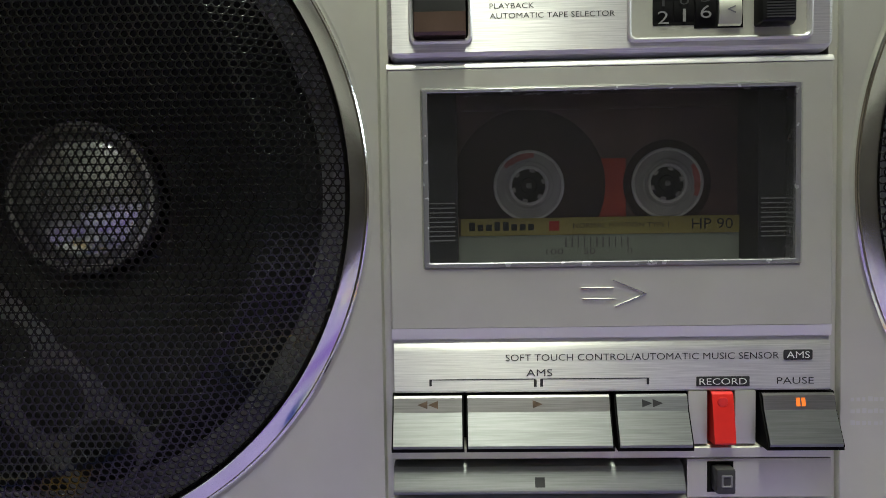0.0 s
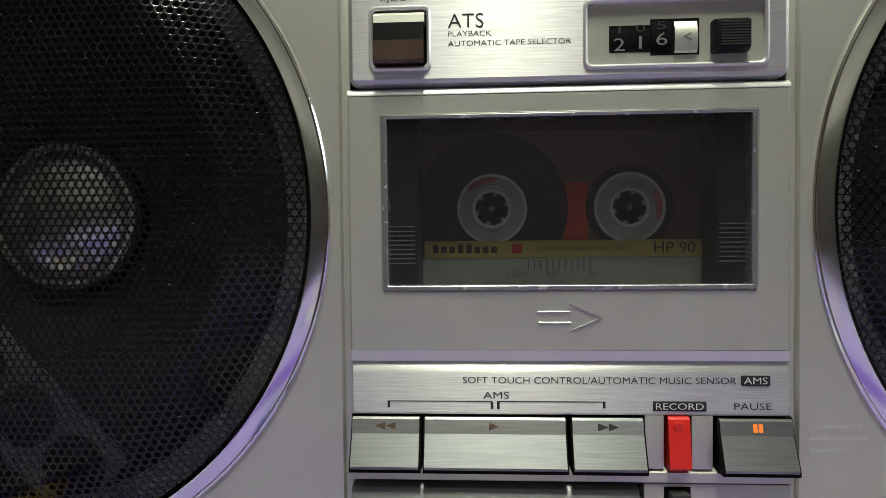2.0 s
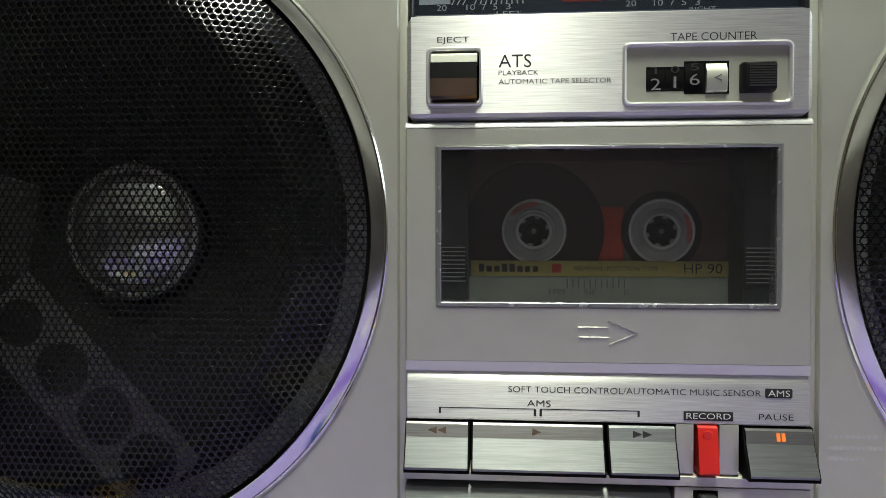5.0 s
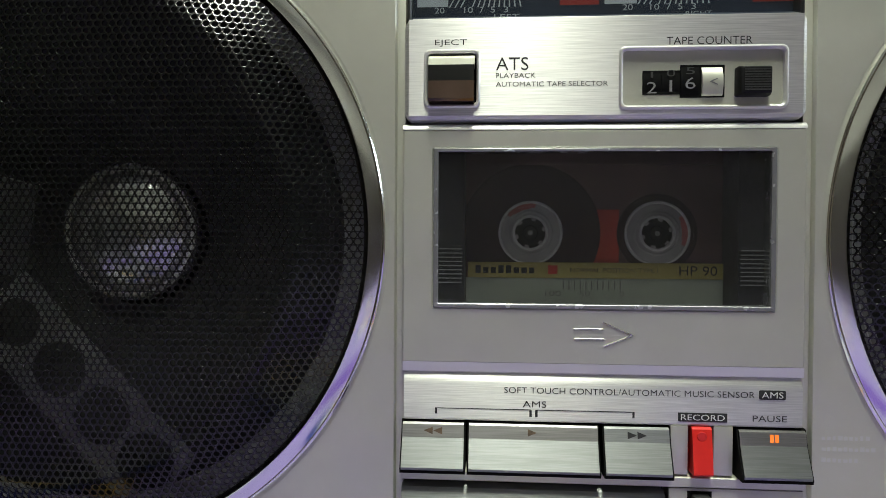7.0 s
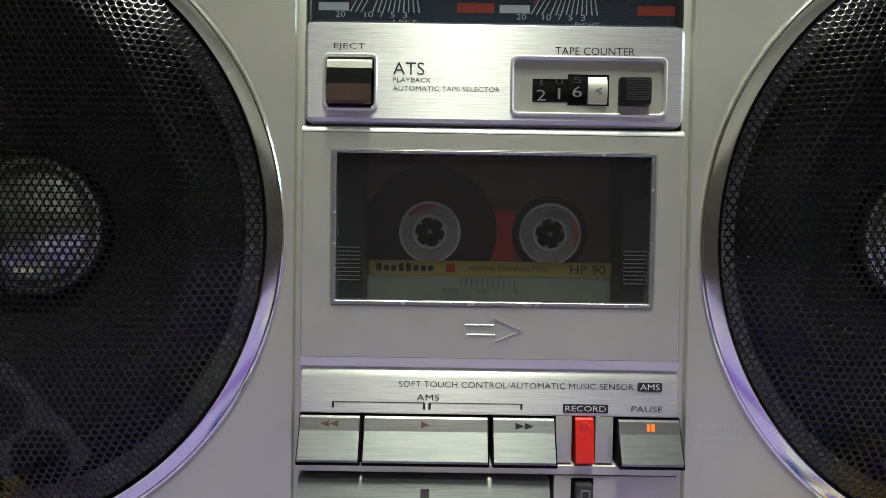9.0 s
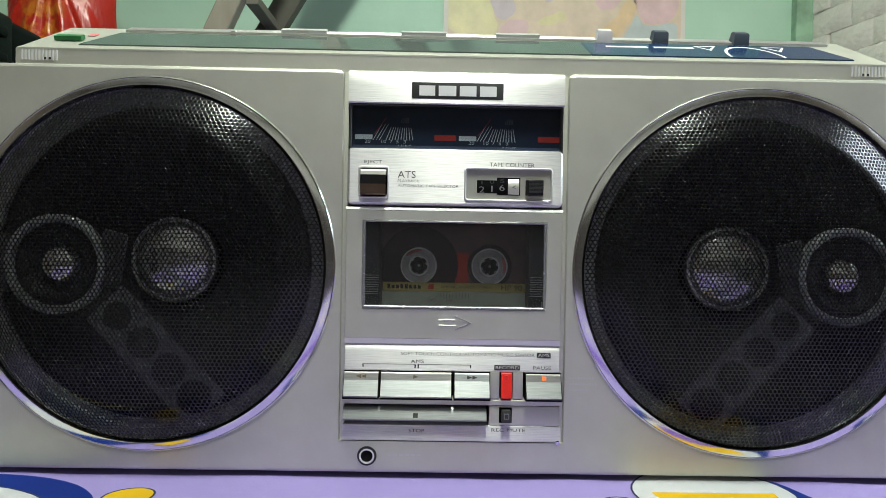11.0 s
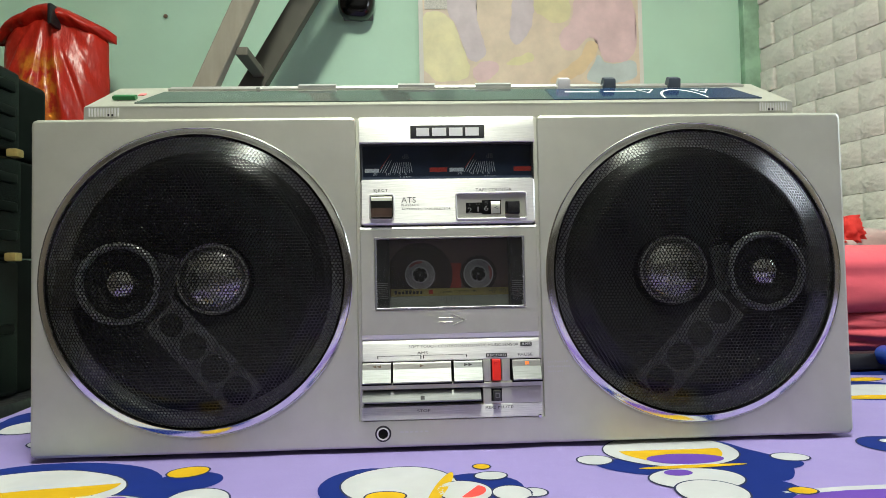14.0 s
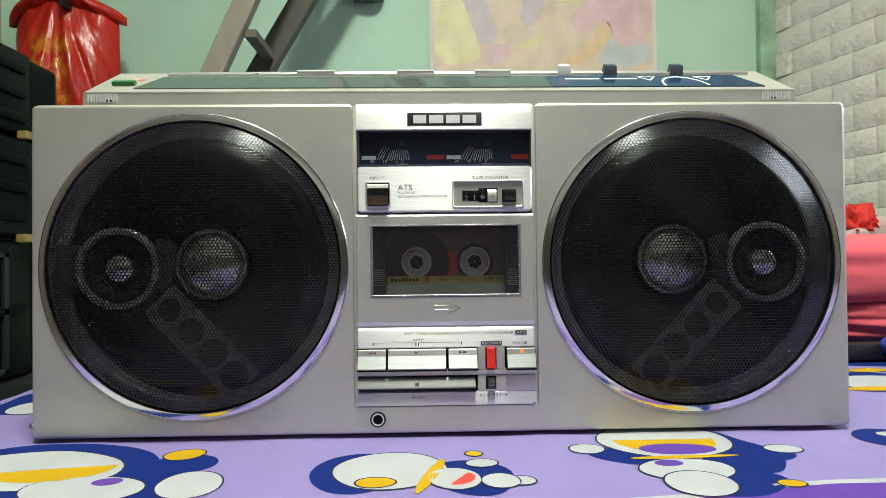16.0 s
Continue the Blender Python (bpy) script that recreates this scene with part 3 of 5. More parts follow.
part("record_badge", plate(23.0, 37.8, 60.7, 63.5, y - 0.12, y + 0.05, 0.2, 0.05), INK, ctl)
letters("RECORD", 23.8, 37.0, 61.2, 63.0, y - 0.16, WHITE_INK, ctl)
letters("PAUSE", 45.4, 55.6, 61.2, 63.1, y, INK, ctl)

# keys
part("key_well", box(-63.4, 61.4, 7.5, 9.4, 40.8, 59.4), BLACK_GAP, boombox)


def soft_key(x0, x1, mat_top, mat_face, symbol, ink=None):
    top = part("soft_key", profile_x([(7, 58.6), (-1.0, 58.6), (-1.7, 58.1), (-2.6, 54.2), (7, 54.2)], x0, x1), mat_top, boombox, "brushed aluminium soft touch key")
    part("key_face", profile_x([(7, 54.2), (-2.6, 54.2), (-6.5, 45.8), (-6.2, 45.0), (7, 44.8)], x0, x1), mat_face, top)
    # slightly larger black backing, drawn as the shadow gap round the key
    part("key_gap_edge", profile_x([(7.2, 59.0), (0.2, 59.0), (-0.4, 58.8), (-1.8, 54.2), (-6.0, 45.2), (-5.8, 43.9), (7.2, 43.9)], x0 - 0.45, x1 + 0.55), BLACK_GAP, top, "black backing drawn as the shadow gap round the key")
    c = (x0 + x1) / 2
    for pts in symbol(c):
        b = bmesh.new()
        b.faces.new([b.verts.new((px, -1.85 - (57.6 - pz) * 0.23, pz)) for px, pz in pts])
        part("symbol", b, ink or INK, top, smooth=False)
    return top


tri = lambda x, s: [(x, 57.4), (x + s * 2.9, 56.3), (x, 55.2)]
soft_key(-62.6, -43.2, ALU_DARK, ALU_KEY, lambda c: [tri(c - 0.1, -1), tri(c + 2.9, -1)], WORN_INK)
soft_key(-41.6, -1.6, ALU_DARK, ALU_KEY, lambda c: [tri(c - 1.6, 1)], WORN_INK)
soft_key(0.4, 20.2, ALU_KEY, ALU_KEY, lambda c: [tri(c - 2.8, 1), tri(c + 0.2, 1)])
pk = soft_key(41.2, 61.0, ALU_DARK, ALU_KEY, lambda c: [])
for x0 in (50.2, 51.7):
    b = bmesh.new()
    b.faces.new([b.verts.new((px, -1.9 - (57.6 - pz) * 0.23, pz)) for px, pz in ((x0, 55.2), (x0 + 1.1, 55.2), (x0 + 1.1, 57.5), (x0, 57.5))])
    part("pause_indicator", b, ORANGE_LED, pk, "small orange indicator", smooth=False)
part("record_surround", box(20.8, 26.1, -1.0, 9, 44.2, 59.4, 0.2), SILVER, boombox)
part("record_surround", box(33.8, 39.6, -1.0, 9, 44.2, 59.4, 0.2), SILVER, boombox)
rk = part("record_key", profile_x([(7, 59.2), (-1.2, 59.2), (-2.0, 58.6), (-2.8, 54.6), (-4.2, 45.4), (-3.8, 44.8), (7, 44.8)], 27.0, 32.9), RED, boombox, "red plastic record key")
part("record_dot", lathe([(1.5, -2.4), (1.3, -2.75), (0, -2.75)], 29.8, 56.6, 20), RED, rk)
# ledge, stop key, record mute, bottom strip
part("key_ledge", profile_x([(9, 43.8), (-0.2, 43.8), (-1.2, 43.2), (-1.0, 40.4), (0.2, 39.8), (9, 39.8)], -62.8, 61.0), SILVER, boombox)
part("stop_well", box(-63.6, 20.6, 7.5, 9.4, 27.0, 40.0), BLACK_GAP, boombox)
sk = part("stop_key", profile_x([(7, 39.0), (-1.2, 39.0), (-2.2, 38.5), (-5.2, 32.9), (-5.2, 32.2), (-4.8, 31.6), (7, 30.6)], -62.8, 18.8), ALU_KEY, boombox, "long brushed aluminium stop key")
b = bmesh.new()
b.faces.new([b.verts.new(p) for p in ((-23.0, -4.93, 33.5), (-20.2, -4.93, 33.5), (-20.2, -3.64, 35.9), (-23.0, -3.64, 35.9))])
part("symbol", b, INK, sk, smooth=False)
part("mute_panel", box(20.6, 61.0, -0.4, 9, 28.6, 39.8, 0.2), SILVER, boombox)
part("mute_well", box(26.2, 33.6, -0.5, 1.6, 30.2, 39.0), BLACK_GAP, boombox)
mk = part("mute_button", box(27.4, 32.6, -4.8, 1.4, 31.2, 38.2, 0.6), RIBBED, boombox, "small dark record mute button")
part("button_ring", frame_plate((28.6, 31.6, 33.2, 36.6), (29.1, 31.1, 33.7, 36.1), -5.0, -4.7, 0.1, 0.3, 0.3), SILVER_DARK, mk)
part("lower_strip", profile_x([(9, 28.6), (0.4, 28.6), (-0.5, 28.2), (-0.9, 21.8), (-0.6, 19.4), (1.2, 18.7), (9, 18.7)], -63.4, 61.6), ALU, boombox, "brushed aluminium lower strip")
letters("STOP", -25.4, -16.4, 24.2, 26.2, -1.12, INK, boombox)
letters("REC MUTE", 22.0, 41.4, 25.2, 27.1, -1.12, INK, boombox)
# phone jack with a line of small raised print
jk = part("headphone_jack", lathe([(5.6, 0.1), (5.4, -0.8), (4.4, -0.9), (4.2, 0.4)], -49.2, 10.0, 40), BLACK, boombox, "headphone socket")
part("socket_ring", lathe([(4.5, -0.3), (4.35, -1.0), (3.9, -1.25), (3.4, -1.0), (3.0, 4)], -49.2, 10.0, 40), LIP, jk, "bright metal socket ring")
part("socket_hole", lathe([(3.4, -0.45), (0, -0.4)], -49.2, 10.0, 24), BLACK_GAP, jk)
strip([(-37.5 + 3.4 * i, -35.2 + 3.4 * i, 10.2, 11.4) for i in range(6)], -0.08, FAINT_INK, boombox, "small_print")
rng = random.Random(4)
bars = []
for row, (n, z) in enumerate(((9, 55.8), (10, 52.4), (7, 49.0))):
    for i in range(n):
        bars.append((66.4 + 1.62 * i, 66.4 + 1.62 * i + rng.uniform(0.8, 1.35), z, z + rng.uniform(1.0, 1.5)))
strip(bars, -0.08, FAINT_INK, boombox, "small_print")
part("foot_stud", lathe([(1.4, 0.2), (1.2, -1.6), (0, -1.9)], 60.0, 19.4, 16), GLOSS_EDGE, boombox)

# top deck: a front step, a sloping dial and the control row behind it
SL = math.atan2(29.0, 56.0)


def on_slope(x, u, h=0.0):
    """A point on the sloping top: u along the slope from its front edge, h above it."""
    return Vector((x, 4.0 + u * math.cos(SL) - h * math.sin(SL), 240.4 + u * math.sin(SL) + h * math.cos(SL)))


bm = profile_x([(3.0, 229.0), (3.0, 239.6), (4.0, 240.4), (60.0, 269.4), (66, 270.4), (DEEP - 6, 270.4), (DEEP, 267), (DEEP, 229.0)], -252.8, 251.4)
deck = part("top_deck", bm, SILVER, boombox, "silver top deck with a sloping tuning dial", smooth=False)


def slope_box(x0, x1, u0, u1, h0, h1, skew=0.0, skew_end=None):
    end = skew if skew_end is None else skew_end
    pts = []
    for h in (h0, h1):
        pts.append([on_slope(x0 + (skew if u == u1 else 0), u, h) if x == x0 else on_slope(x1 - (end if u == u1 else 0), u, h) for x, u in ((x0, u0), (x1, u0), (x1, u1), (x0, u1))])
    return loft(pts)


part("dial_glass", slope_box(-222, 78, 9.0, 46, 0.0, 0.8, 9.0, 0.0), Mat("green_dial_glass", (0.11, 0.14, 0.13), 0.06, 0.3, Specular_IOR_Level=0.9).vary(30, 0.2).m, deck, "glossy greenish dial glass")
part("display_panel", slope_box(78.4, 234, 9.0, 46, 0.0, 0.8, 0.0, 9.0), Mat("blue_panel", (0.012, 0.035, 0.10), 0.10).m, deck, "glossy dark blue function panel")
part("control_strip", slope_box(-212, 240, 51, 60, 0.0, 1.6), ALU, deck, "bright strip with slider controls")
for x0, x1 in ((-113, -84), (-36, -7), (25, 53)):
    part("slider_tab", slope_box(x0, x1, 51.5, 57, 1.6, 3.6), LIP, deck, "bright slider tab")
part("dial_end", slope_box(-145, -142, 50.5, 54, 0.5, 2.6), LIP, deck)
for x0, x1 in ((92, 118), (122, 147)):
    b = slope_box(x0, x1, 32, 36, 0.8, 0.9)
    part("panel_print", b, WHITE_INK, deck, smooth=False)
ring = [[on_slope(178 + 17 * math.cos(a) * k, 11 + 30 * math.sin(a) * k, 0.85) for k in (1.0, 0.9)] for a in [math.pi * i / 24 for i in range(25)]]
b = bmesh.new()
vs = [[b.verts.new(p) for p in r] for r in ring]
for p, q in zip(vs, vs[1:]):
    b.faces.new((p[0], q[0], q[1], p[1]))
part("balance_arc", b, WHITE_INK, deck, smooth=False)
for x in (155.5, 199.0):
    b = bmesh.new()
    o = [on_slope(x + dx, 36 + du, 0.85) for dx, du in ((-7.5, 5), (7.5, 5), (0, -9))]
    i = [on_slope(x + dx, 36 + du, 0.85) for dx, du in ((-5.2, 3.4), (5.2, 3.4), (0, -5.6))]
    vo, vi = [b.verts.new(p) for p in o], [b.verts.new(p) for p in i]
    for k in range(3):
        b.faces.new((vo[k], vo[(k + 1) % 3], vi[(k + 1) % 3], vi[k]))
    part("panel_triangle", b, WHITE_INK, deck, smooth=False)
LILAC = Mat("pale_plastic", (0.62, 0.60, 0.62), 0.4).m
SLATE = Mat("slate_plastic", (0.06, 0.075, 0.10), 0.4).m
for x, m, lab in ((94.5, LILAC, "pale slider knob"), (130.5, SLATE, "slate slider knob"), (182.5, SLATE, "slate slider knob")):
    b = loft([[on_slope(x + sx * 5.0, u, 0.5) for sx, u in ((-1, 48), (1, 48), (1, 57), (-1, 57))],
              [on_slope(x + sx * 4.6, u, 6.8) for sx, u in ((-1, 49.5), (1, 49.5), (1, 56), (-1, 56))],
              [on_slope(x + sx * 4.0, u, 7.6) for sx, u in ((-1, 50.2), (1, 50.2), (1, 55.4), (-1, 55.4))]])
    part("slider_knob", b, m, deck, lab)
GREEN = Mat("green_plastic", (0.01, 0.16, 0.04), 0.3).m
part("power_switch", slope_box(-241.0, -225, 19, 24, 0.5, 3.2), GREEN, deck, "green power switch")
part("power_dot", slope_box(-229, -224.5, 35, 41, 0.2, 0.6), Mat("pink_print", (0.8, 0.2, 0.2), 0.5).m, deck, smooth=False)
part("dial_lip", profile_x([(2.85, 239.4), (2.85, 240.3), (4.6, 241.4), (5.4, 240.4)], -252, 250.6), SILVER, deck)
for x0, off in ((-249.4, 13.0), (227.0, 6.0)):
    for i in range(11):
        x = x0 + 1.95 * i
        part("vent_rib", box(x, x + 0.8, 2.5, 3.2, 233.2, 239.0), PALE_INK, deck, smooth=False)
    strip([(x0 + off, x0 + off + 1.3, 233.4, 234.8), (x0 + off + 2.6, x0 + off + 3.9, 233.4, 234.8)], 2.4, INK, deck, "vent_hole")

# ---- the cassette in the door ----
cassette = thing("cassette_tape", "dark smoked compact cassette with a yellow label, behind the door window", "cassette", (-0.001, 0.019, 0.090))
SHELL = Mat("smoked_shell", (0.16, 0.09, 0.082), 0.3).vary(40, 0.3).m
TAPE = Mat("brown_tape", (0.034, 0.013, 0.011), 0.35).vary(30, 0.2).m
HUBW = Mat("white_hub", (0.60, 0.59, 0.58), 0.5).vary(160, 0.12).m
HUBG = Mat("milky_hub_web", (0.36, 0.345, 0.34), 0.4).vary(130, 0.22).m
REDF = Mat("faded_red_mark", (0.42, 0.13, 0.115), 0.5).vary(180, 0.35).m
REDP = Mat("red_liner", (0.50, 0.055, 0.025), 0.5).vary(40, 0.2).m
YEL = Mat("yellow_label", (0.42, 0.345, 0.11), 0.6).vary(80, 0.08).m
PAPER = Mat("grey_green_label", (0.35, 0.38, 0.34), 0.6).vary(90, 0.08).m


def cpart(name, bm, mat, label="", parent=None, smooth=True):
    # drawn in boombox millimetres, kept under the cassette
    bmesh.ops.translate(bm, vec=(1.0, -12.0, -90.0), verts=bm.verts)
    return part(name, bm, mat, parent or cassette, label, smooth=smooth)


cpart("shell", box(-50.6, 48.6, 11.4, 21.4, 90.2, 151.0, 0.8), SHELL, "dark smoked plastic shell")
cpart("red_liner", box(-3.5, 8.2, 11.0, 11.5, 108.8, 127.0), REDP, "red liner between the reels")
cpart("liner_strip", box(-42, 41, 10.8, 11.5, 142.2, 143.0), SHELL)
for x, r, red in ((-21.6, 23.6, 80), (20.8, 13.4, -25)):
    cpart("tape_pack", lathe([(r, 11.5), (r, 10.9), (10.8, 10.9)], x, 119.0, 64), TAPE, "wound brown tape")
    hub = cpart("reel", lathe([(10.9, 11.4), (10.9, 10.2), (10.6, 10.0), (10.2, 10.0), (10.0, 10.25)], x, 119.0, 64), HUBW, "white tape reel")
    cpart("web", lathe([(10.1, 10.3), (7.6, 10.3), (7.4, 10.15), (6.9, 10.15), (6.7, 10.3), (6.0, 10.3)], x, 119.0, 64), HUBG, "milky grey reel web", hub)
    cpart("hub_ring", lathe([(6.1, 10.4), (6.0, 10.05), (5.6, 9.95), (5.2, 10.0), (5.1, 13)], x, 119.0, 48), HUBW, parent=hub)
    for k in range(6):
        b = box(-0.75, 0.75, 10.3, 12.2, 4.2, 5.3, 0.15)
        bmesh.ops.rotate(b, cent=(0, 0, 0), matrix=Matrix.Rotation(radians(60 * k + 14), 3, "Y"), verts=b.verts)
        bmesh.ops.translate(b, vec=(x, 0, 119.0), verts=b.verts)
        cpart("tooth", b, HUBG, parent=hub, smooth=False)
    cpart("spindle", lathe([(5.25, 12.2), (5.25, 11.4), (2.6, 11.3), (2.3, 10.4), (0.9, 10.2)], x, 119.0, 32), BLACK_GAP, "black drive spindle", hub)
    cpart("spindle_tip", lathe([(0.9, 10.2), (0.6, 10.0), (0, 9.95)], x, 119.0, 16), RIM, parent=hub)
    for half, back in ((31, 0.0), (20, 0.02)):
        flag = bmesh.new()
        mid = red + 31
        seg = [radians(mid - half + half * 2 * i / 8) for i in range(9)]
        grow = 0.0 if half > 25 else 0.5
        vo = [flag.verts.new((x + 10.0 * math.cos(a), 10.24 - back, 119.0 + 10.0 * math.sin(a))) for a in seg]
        vi = [flag.verts.new((x + (8.6 - grow) * math.cos(a), 10.24 - back, 119.0 + (8.6 - grow) * math.sin(a))) for a in seg]
        for k in range(8):
            flag.faces.new((vo[k], vo[k + 1], vi[k + 1], vi[k]))
        cpart("red_segment", flag, REDF, parent=hub, smooth=False)
cpart("label", box(-42.8, 42.8, 9.9, 11.5, 103.7, 109.0, 0.1), YEL, "yellow paper label")
cpart("lower_label", loft([[(x, yy, z) for x, z in ((-43.4, 92.6), (44.8, 92.6), (42.4, 103.6), (-43.4, 103.6))] for yy in (10.2, 11.5)]), PAPER, "grey-green paper scale")


def cletters(s, x0, x1, z0, z1, y, mat):
    ob = letters(s, x0, x1, z0, z1, y, mat, cassette)
    ob.location = (0.001, -0.012, -0.090)


cletters("NORMAL POSITION TYPE I", -8.2, 21.0, 105.7, 107.2, 9.84, INK)
cletters("HP 90", 28.0, 40.4, 104.9, 108.1, 9.84, INK)
ob = strip([(-40.2 + 2.6 * i, -38.4 + 2.6 * i, 105.2, 107.9 if i in (0, 3, 4) else 107.2) for i in range(8)], 9.84, INK, cassette, "maker_mark")
ob.location = (0.001, -0.012, -0.090)
ob = strip([(-15.6, -12.4, 105.0, 108.0)], 9.84, RED_INK, cassette, "label_square")
ob.location = (0.001, -0.012, -0.090)
for s, x0, x1 in (("100", -16.5, -11.2), ("50", -4.9, -1.4), ("0", 8.4, 10.0)):
    cletters(s, x0, x1, 97.6, 99.4, 10.14, SILVER_DARK)
ob = strip([(-10.6 + 1.9 * i, -10.2 + 1.9 * i, 99.8, 102.8) for i in range(11)], 10.14, SILVER_DARK, cassette, "scale_ticks")
ob.location = (0.001, -0.012, -0.090)

# ---- the room ----
MINT = Mat("mint_wall_paint", (0.46, 0.70, 0.54), 0.6).vary(2.2, 0.07, 0.3, 0.7).bump(60, 0.0008, 0.35)
MINT = MINT.bump(6, 0.004, 0.3).m
WHITE_WALL = Mat("white_foam_brick", (0.78, 0.76, 0.69), 0.5).vary(14, 0.10).bump(55, 0.006, 0.8, detail=5).bump(24, 0.012, 0.7, detail=2).m
JOINT = Mat("pale_joint", (0.52, 0.50, 0.45), 0.7).vary(20, 0.1).m
CEIL = Mat("white_ceiling", (0.80, 0.80, 0.77), 0.8).vary(3, 0.04).m
FLOORM = Mat("grey_floor", (0.22, 0.20, 0.18), 0.5).vary(5, 0.2).m
FAR = Mat("brown_wall_panelling", (0.15, 0.12, 0.095), 0.6).vary(3, 0.25, stretch=(1, 6, 1)).m
RW = Matrix.Translation((0.958, 1.35, 0)) @ Matrix.Rotation(math.atan2(-0.975, 0.224), 4, "Z")
FLOOR_Z, CEIL_Z = -0.52, 1.95


def room_part(name, bm, mat, label="", category="", kind="structure", smooth=False, m=None):
    ob = part(name, bm, mat, None, "", 1.0, smooth)
    if m is not None:
        ob.matrix_world = m
    return tagged(ob, label, category, "", kind)


room_part("floor", box(-2.1, 2.0, -2.5, 1.5, FLOOR_Z - 0.1, FLOOR_Z), FLOORM, "dark grey floor", "floor")
room_part("ceiling", box(-2.1, 2.0, -2.5, 1.5, CEIL_Z, CEIL_Z + 0.1), CEIL, "white ceiling", "ceiling")
bm = bmesh.new()
bmesh.ops.create_grid(bm, x_segments=40, y_segments=30, size=0.5)
for v in bm.verts:
    x, z = -0.55 + v.co.x * 3.1, (FLOOR_Z + CEIL_Z) / 2 + v.co.y * (CEIL_Z - FLOOR_Z)
    v.co = Vector((x, 1.35 + 0.004 * noise.noise((x * 1.4, z * 1.4, 2)), z))
ext = bmesh.ops.extrude_face_region(bm, geom=bm.faces[:])
bmesh.ops.translate(bm, vec=(0, 0.1, 0), verts=[g for g in ext["geom"] if isinstance(g, bmesh.types.BMVert)])
room_part("wall_north", bm, MINT, "mint green painted plaster wall", "wall", smooth=True)
part("corner_strip", box(0.915, 0.962, 1.325, 1.352, FLOOR_Z, CEIL_Z, 0.003), Mat("dirty_green_paint", (0.26, 0.43, 0.29), 0.6).vary(9, 0.35, 0.35, 0.6).m, bpy.data.objects["wall_north"], scale=1.0)
room_part("wall_west", box(-2.1, -2.0, -2.5, 1.5, FLOOR_Z, CEIL_Z), FAR, "brown panelled wall", "wall")
south = room_part("wall_south", box(-2.1, 2.0, -2.5, -2.4, FLOOR_Z, CEIL_Z), Mat("grey_plaster", (0.40, 0.39, 0.36), 0.7).vary(2, 0.15).m, "plain grey plaster wall", "wall")
# unseen panel, added so that chrome and grille mirror something dark at level height
part("reflected_dark_panel", box(-2.0, 1.9, -2.4, -2.36, FLOOR_Z, 0.72, 0.004), Mat("reflected_dark_brown", (0.035, 0.028, 0.023), 0.6).vary(4, 0.3, stretch=(6, 1, 1)).m, south, "unseen dark brown panel added for reflections", 1.0, smooth=False)
# right wall: plain behind, with an opening for the window, and foam bricks in front
wall_e = room_part("wall_east", box(0, 1.19, 0.012, 0.1, FLOOR_Z, CEIL_Z), JOINT, "wall covered with white embossed foam bricks", "wall", m=RW)
w = box(1.19, 1.26, 0.012, 0.1, FLOOR_Z, CEIL_Z)
w = box(1.84, 3.95, 0.012, 0.1, FLOOR_Z, CEIL_Z, 0, w)
w = box(1.26, 1.84, 0.012, 0.1, FLOOR_Z, 0.42, 0, w)
w = box(1.26, 1.84, 0.012, 0.1, 1.02, CEIL_Z, 0, w)
room_part("wall_window", w, Mat("brown_wall_panel", (0.15, 0.12, 0.095), 0.6).vary(4, 0.3).m, "brown panelled wall around the window", "wall", m=RW)
win = thing("window_1", "small white framed window, bright with daylight", "window", kind="structure")
win.matrix_world = RW
part("window_frame", frame_plate((1.26, 1.84, 0.42, 1.02), (1.285, 1.815, 0.445, 0.995), 0.0, 0.08, 0.005, 0.01, 0.01), CEIL, win, scale=1.0, smooth=False)
pane = part("pane", box(1.285, 1.815, 0.05, 0.055, 0.445, 0.995), DIAL_GLASS, win, scale=1.0, smooth=False)
pane.visible_shadow = False

# ceiling lamp housing over the tube
lampob = thing("ceiling_light", "plain white batten light with a long tube", "ceiling light", (0.03, -0.55, 1.82))
part("housing", box(-0.022, 0.022, -0.36, 0.36, 0.0, 0.13, 0.008), CEIL, lampob, scale=1.0, smooth=False)

# ---- the bed ----
def sheet_height(x, y):
    near = min(1.0, max(0.0, (abs(y - 0.07) - 0.09) / 0.2))
    return -0.0032 + 0.0022 * noise.noise((x * 5, y * 7, 1.3)) * (0.35 + near) + 0.0008 * noise.noise((x * 22, y * 26, 4.1))


LAVENDER = Mat("lavender_cotton", (0.208, 0.160, 0.39), 0.85, Sheen_Weight=0.15).vary(7, 0.06).bump(900, 0.0003, 0.35).bump(12, 0.006, 0.25)
LAVENDER = LAVENDER.m
bm = bmesh.new()
nx, ny = 110, 130
X0, X1, Y0, Y1 = -0.40, 1.0, -0.60, 1.22
gv = []
for j in range(ny + 1):
    row = []
    for i in range(nx + 1):
        y = Y0 + (Y1 - Y0) * j / ny
        left = X0 - 0.06 * (y - 0.15) + 0.006 * noise.noise((y * 6, 0, 7))
        right = min(X1, 0.935 + 0.23 * (1.35 - y))
        x = left + (right - left) * i / nx
        z = sheet_height(x, y)
        row.append(bm.verts.new((x, y, z)))
    gv.append(row)
for j in range(ny):
    for i in range(nx):
        bm.faces.new((gv[j][i], gv[j][i + 1], gv[j + 1][i + 1], gv[j + 1][i]))
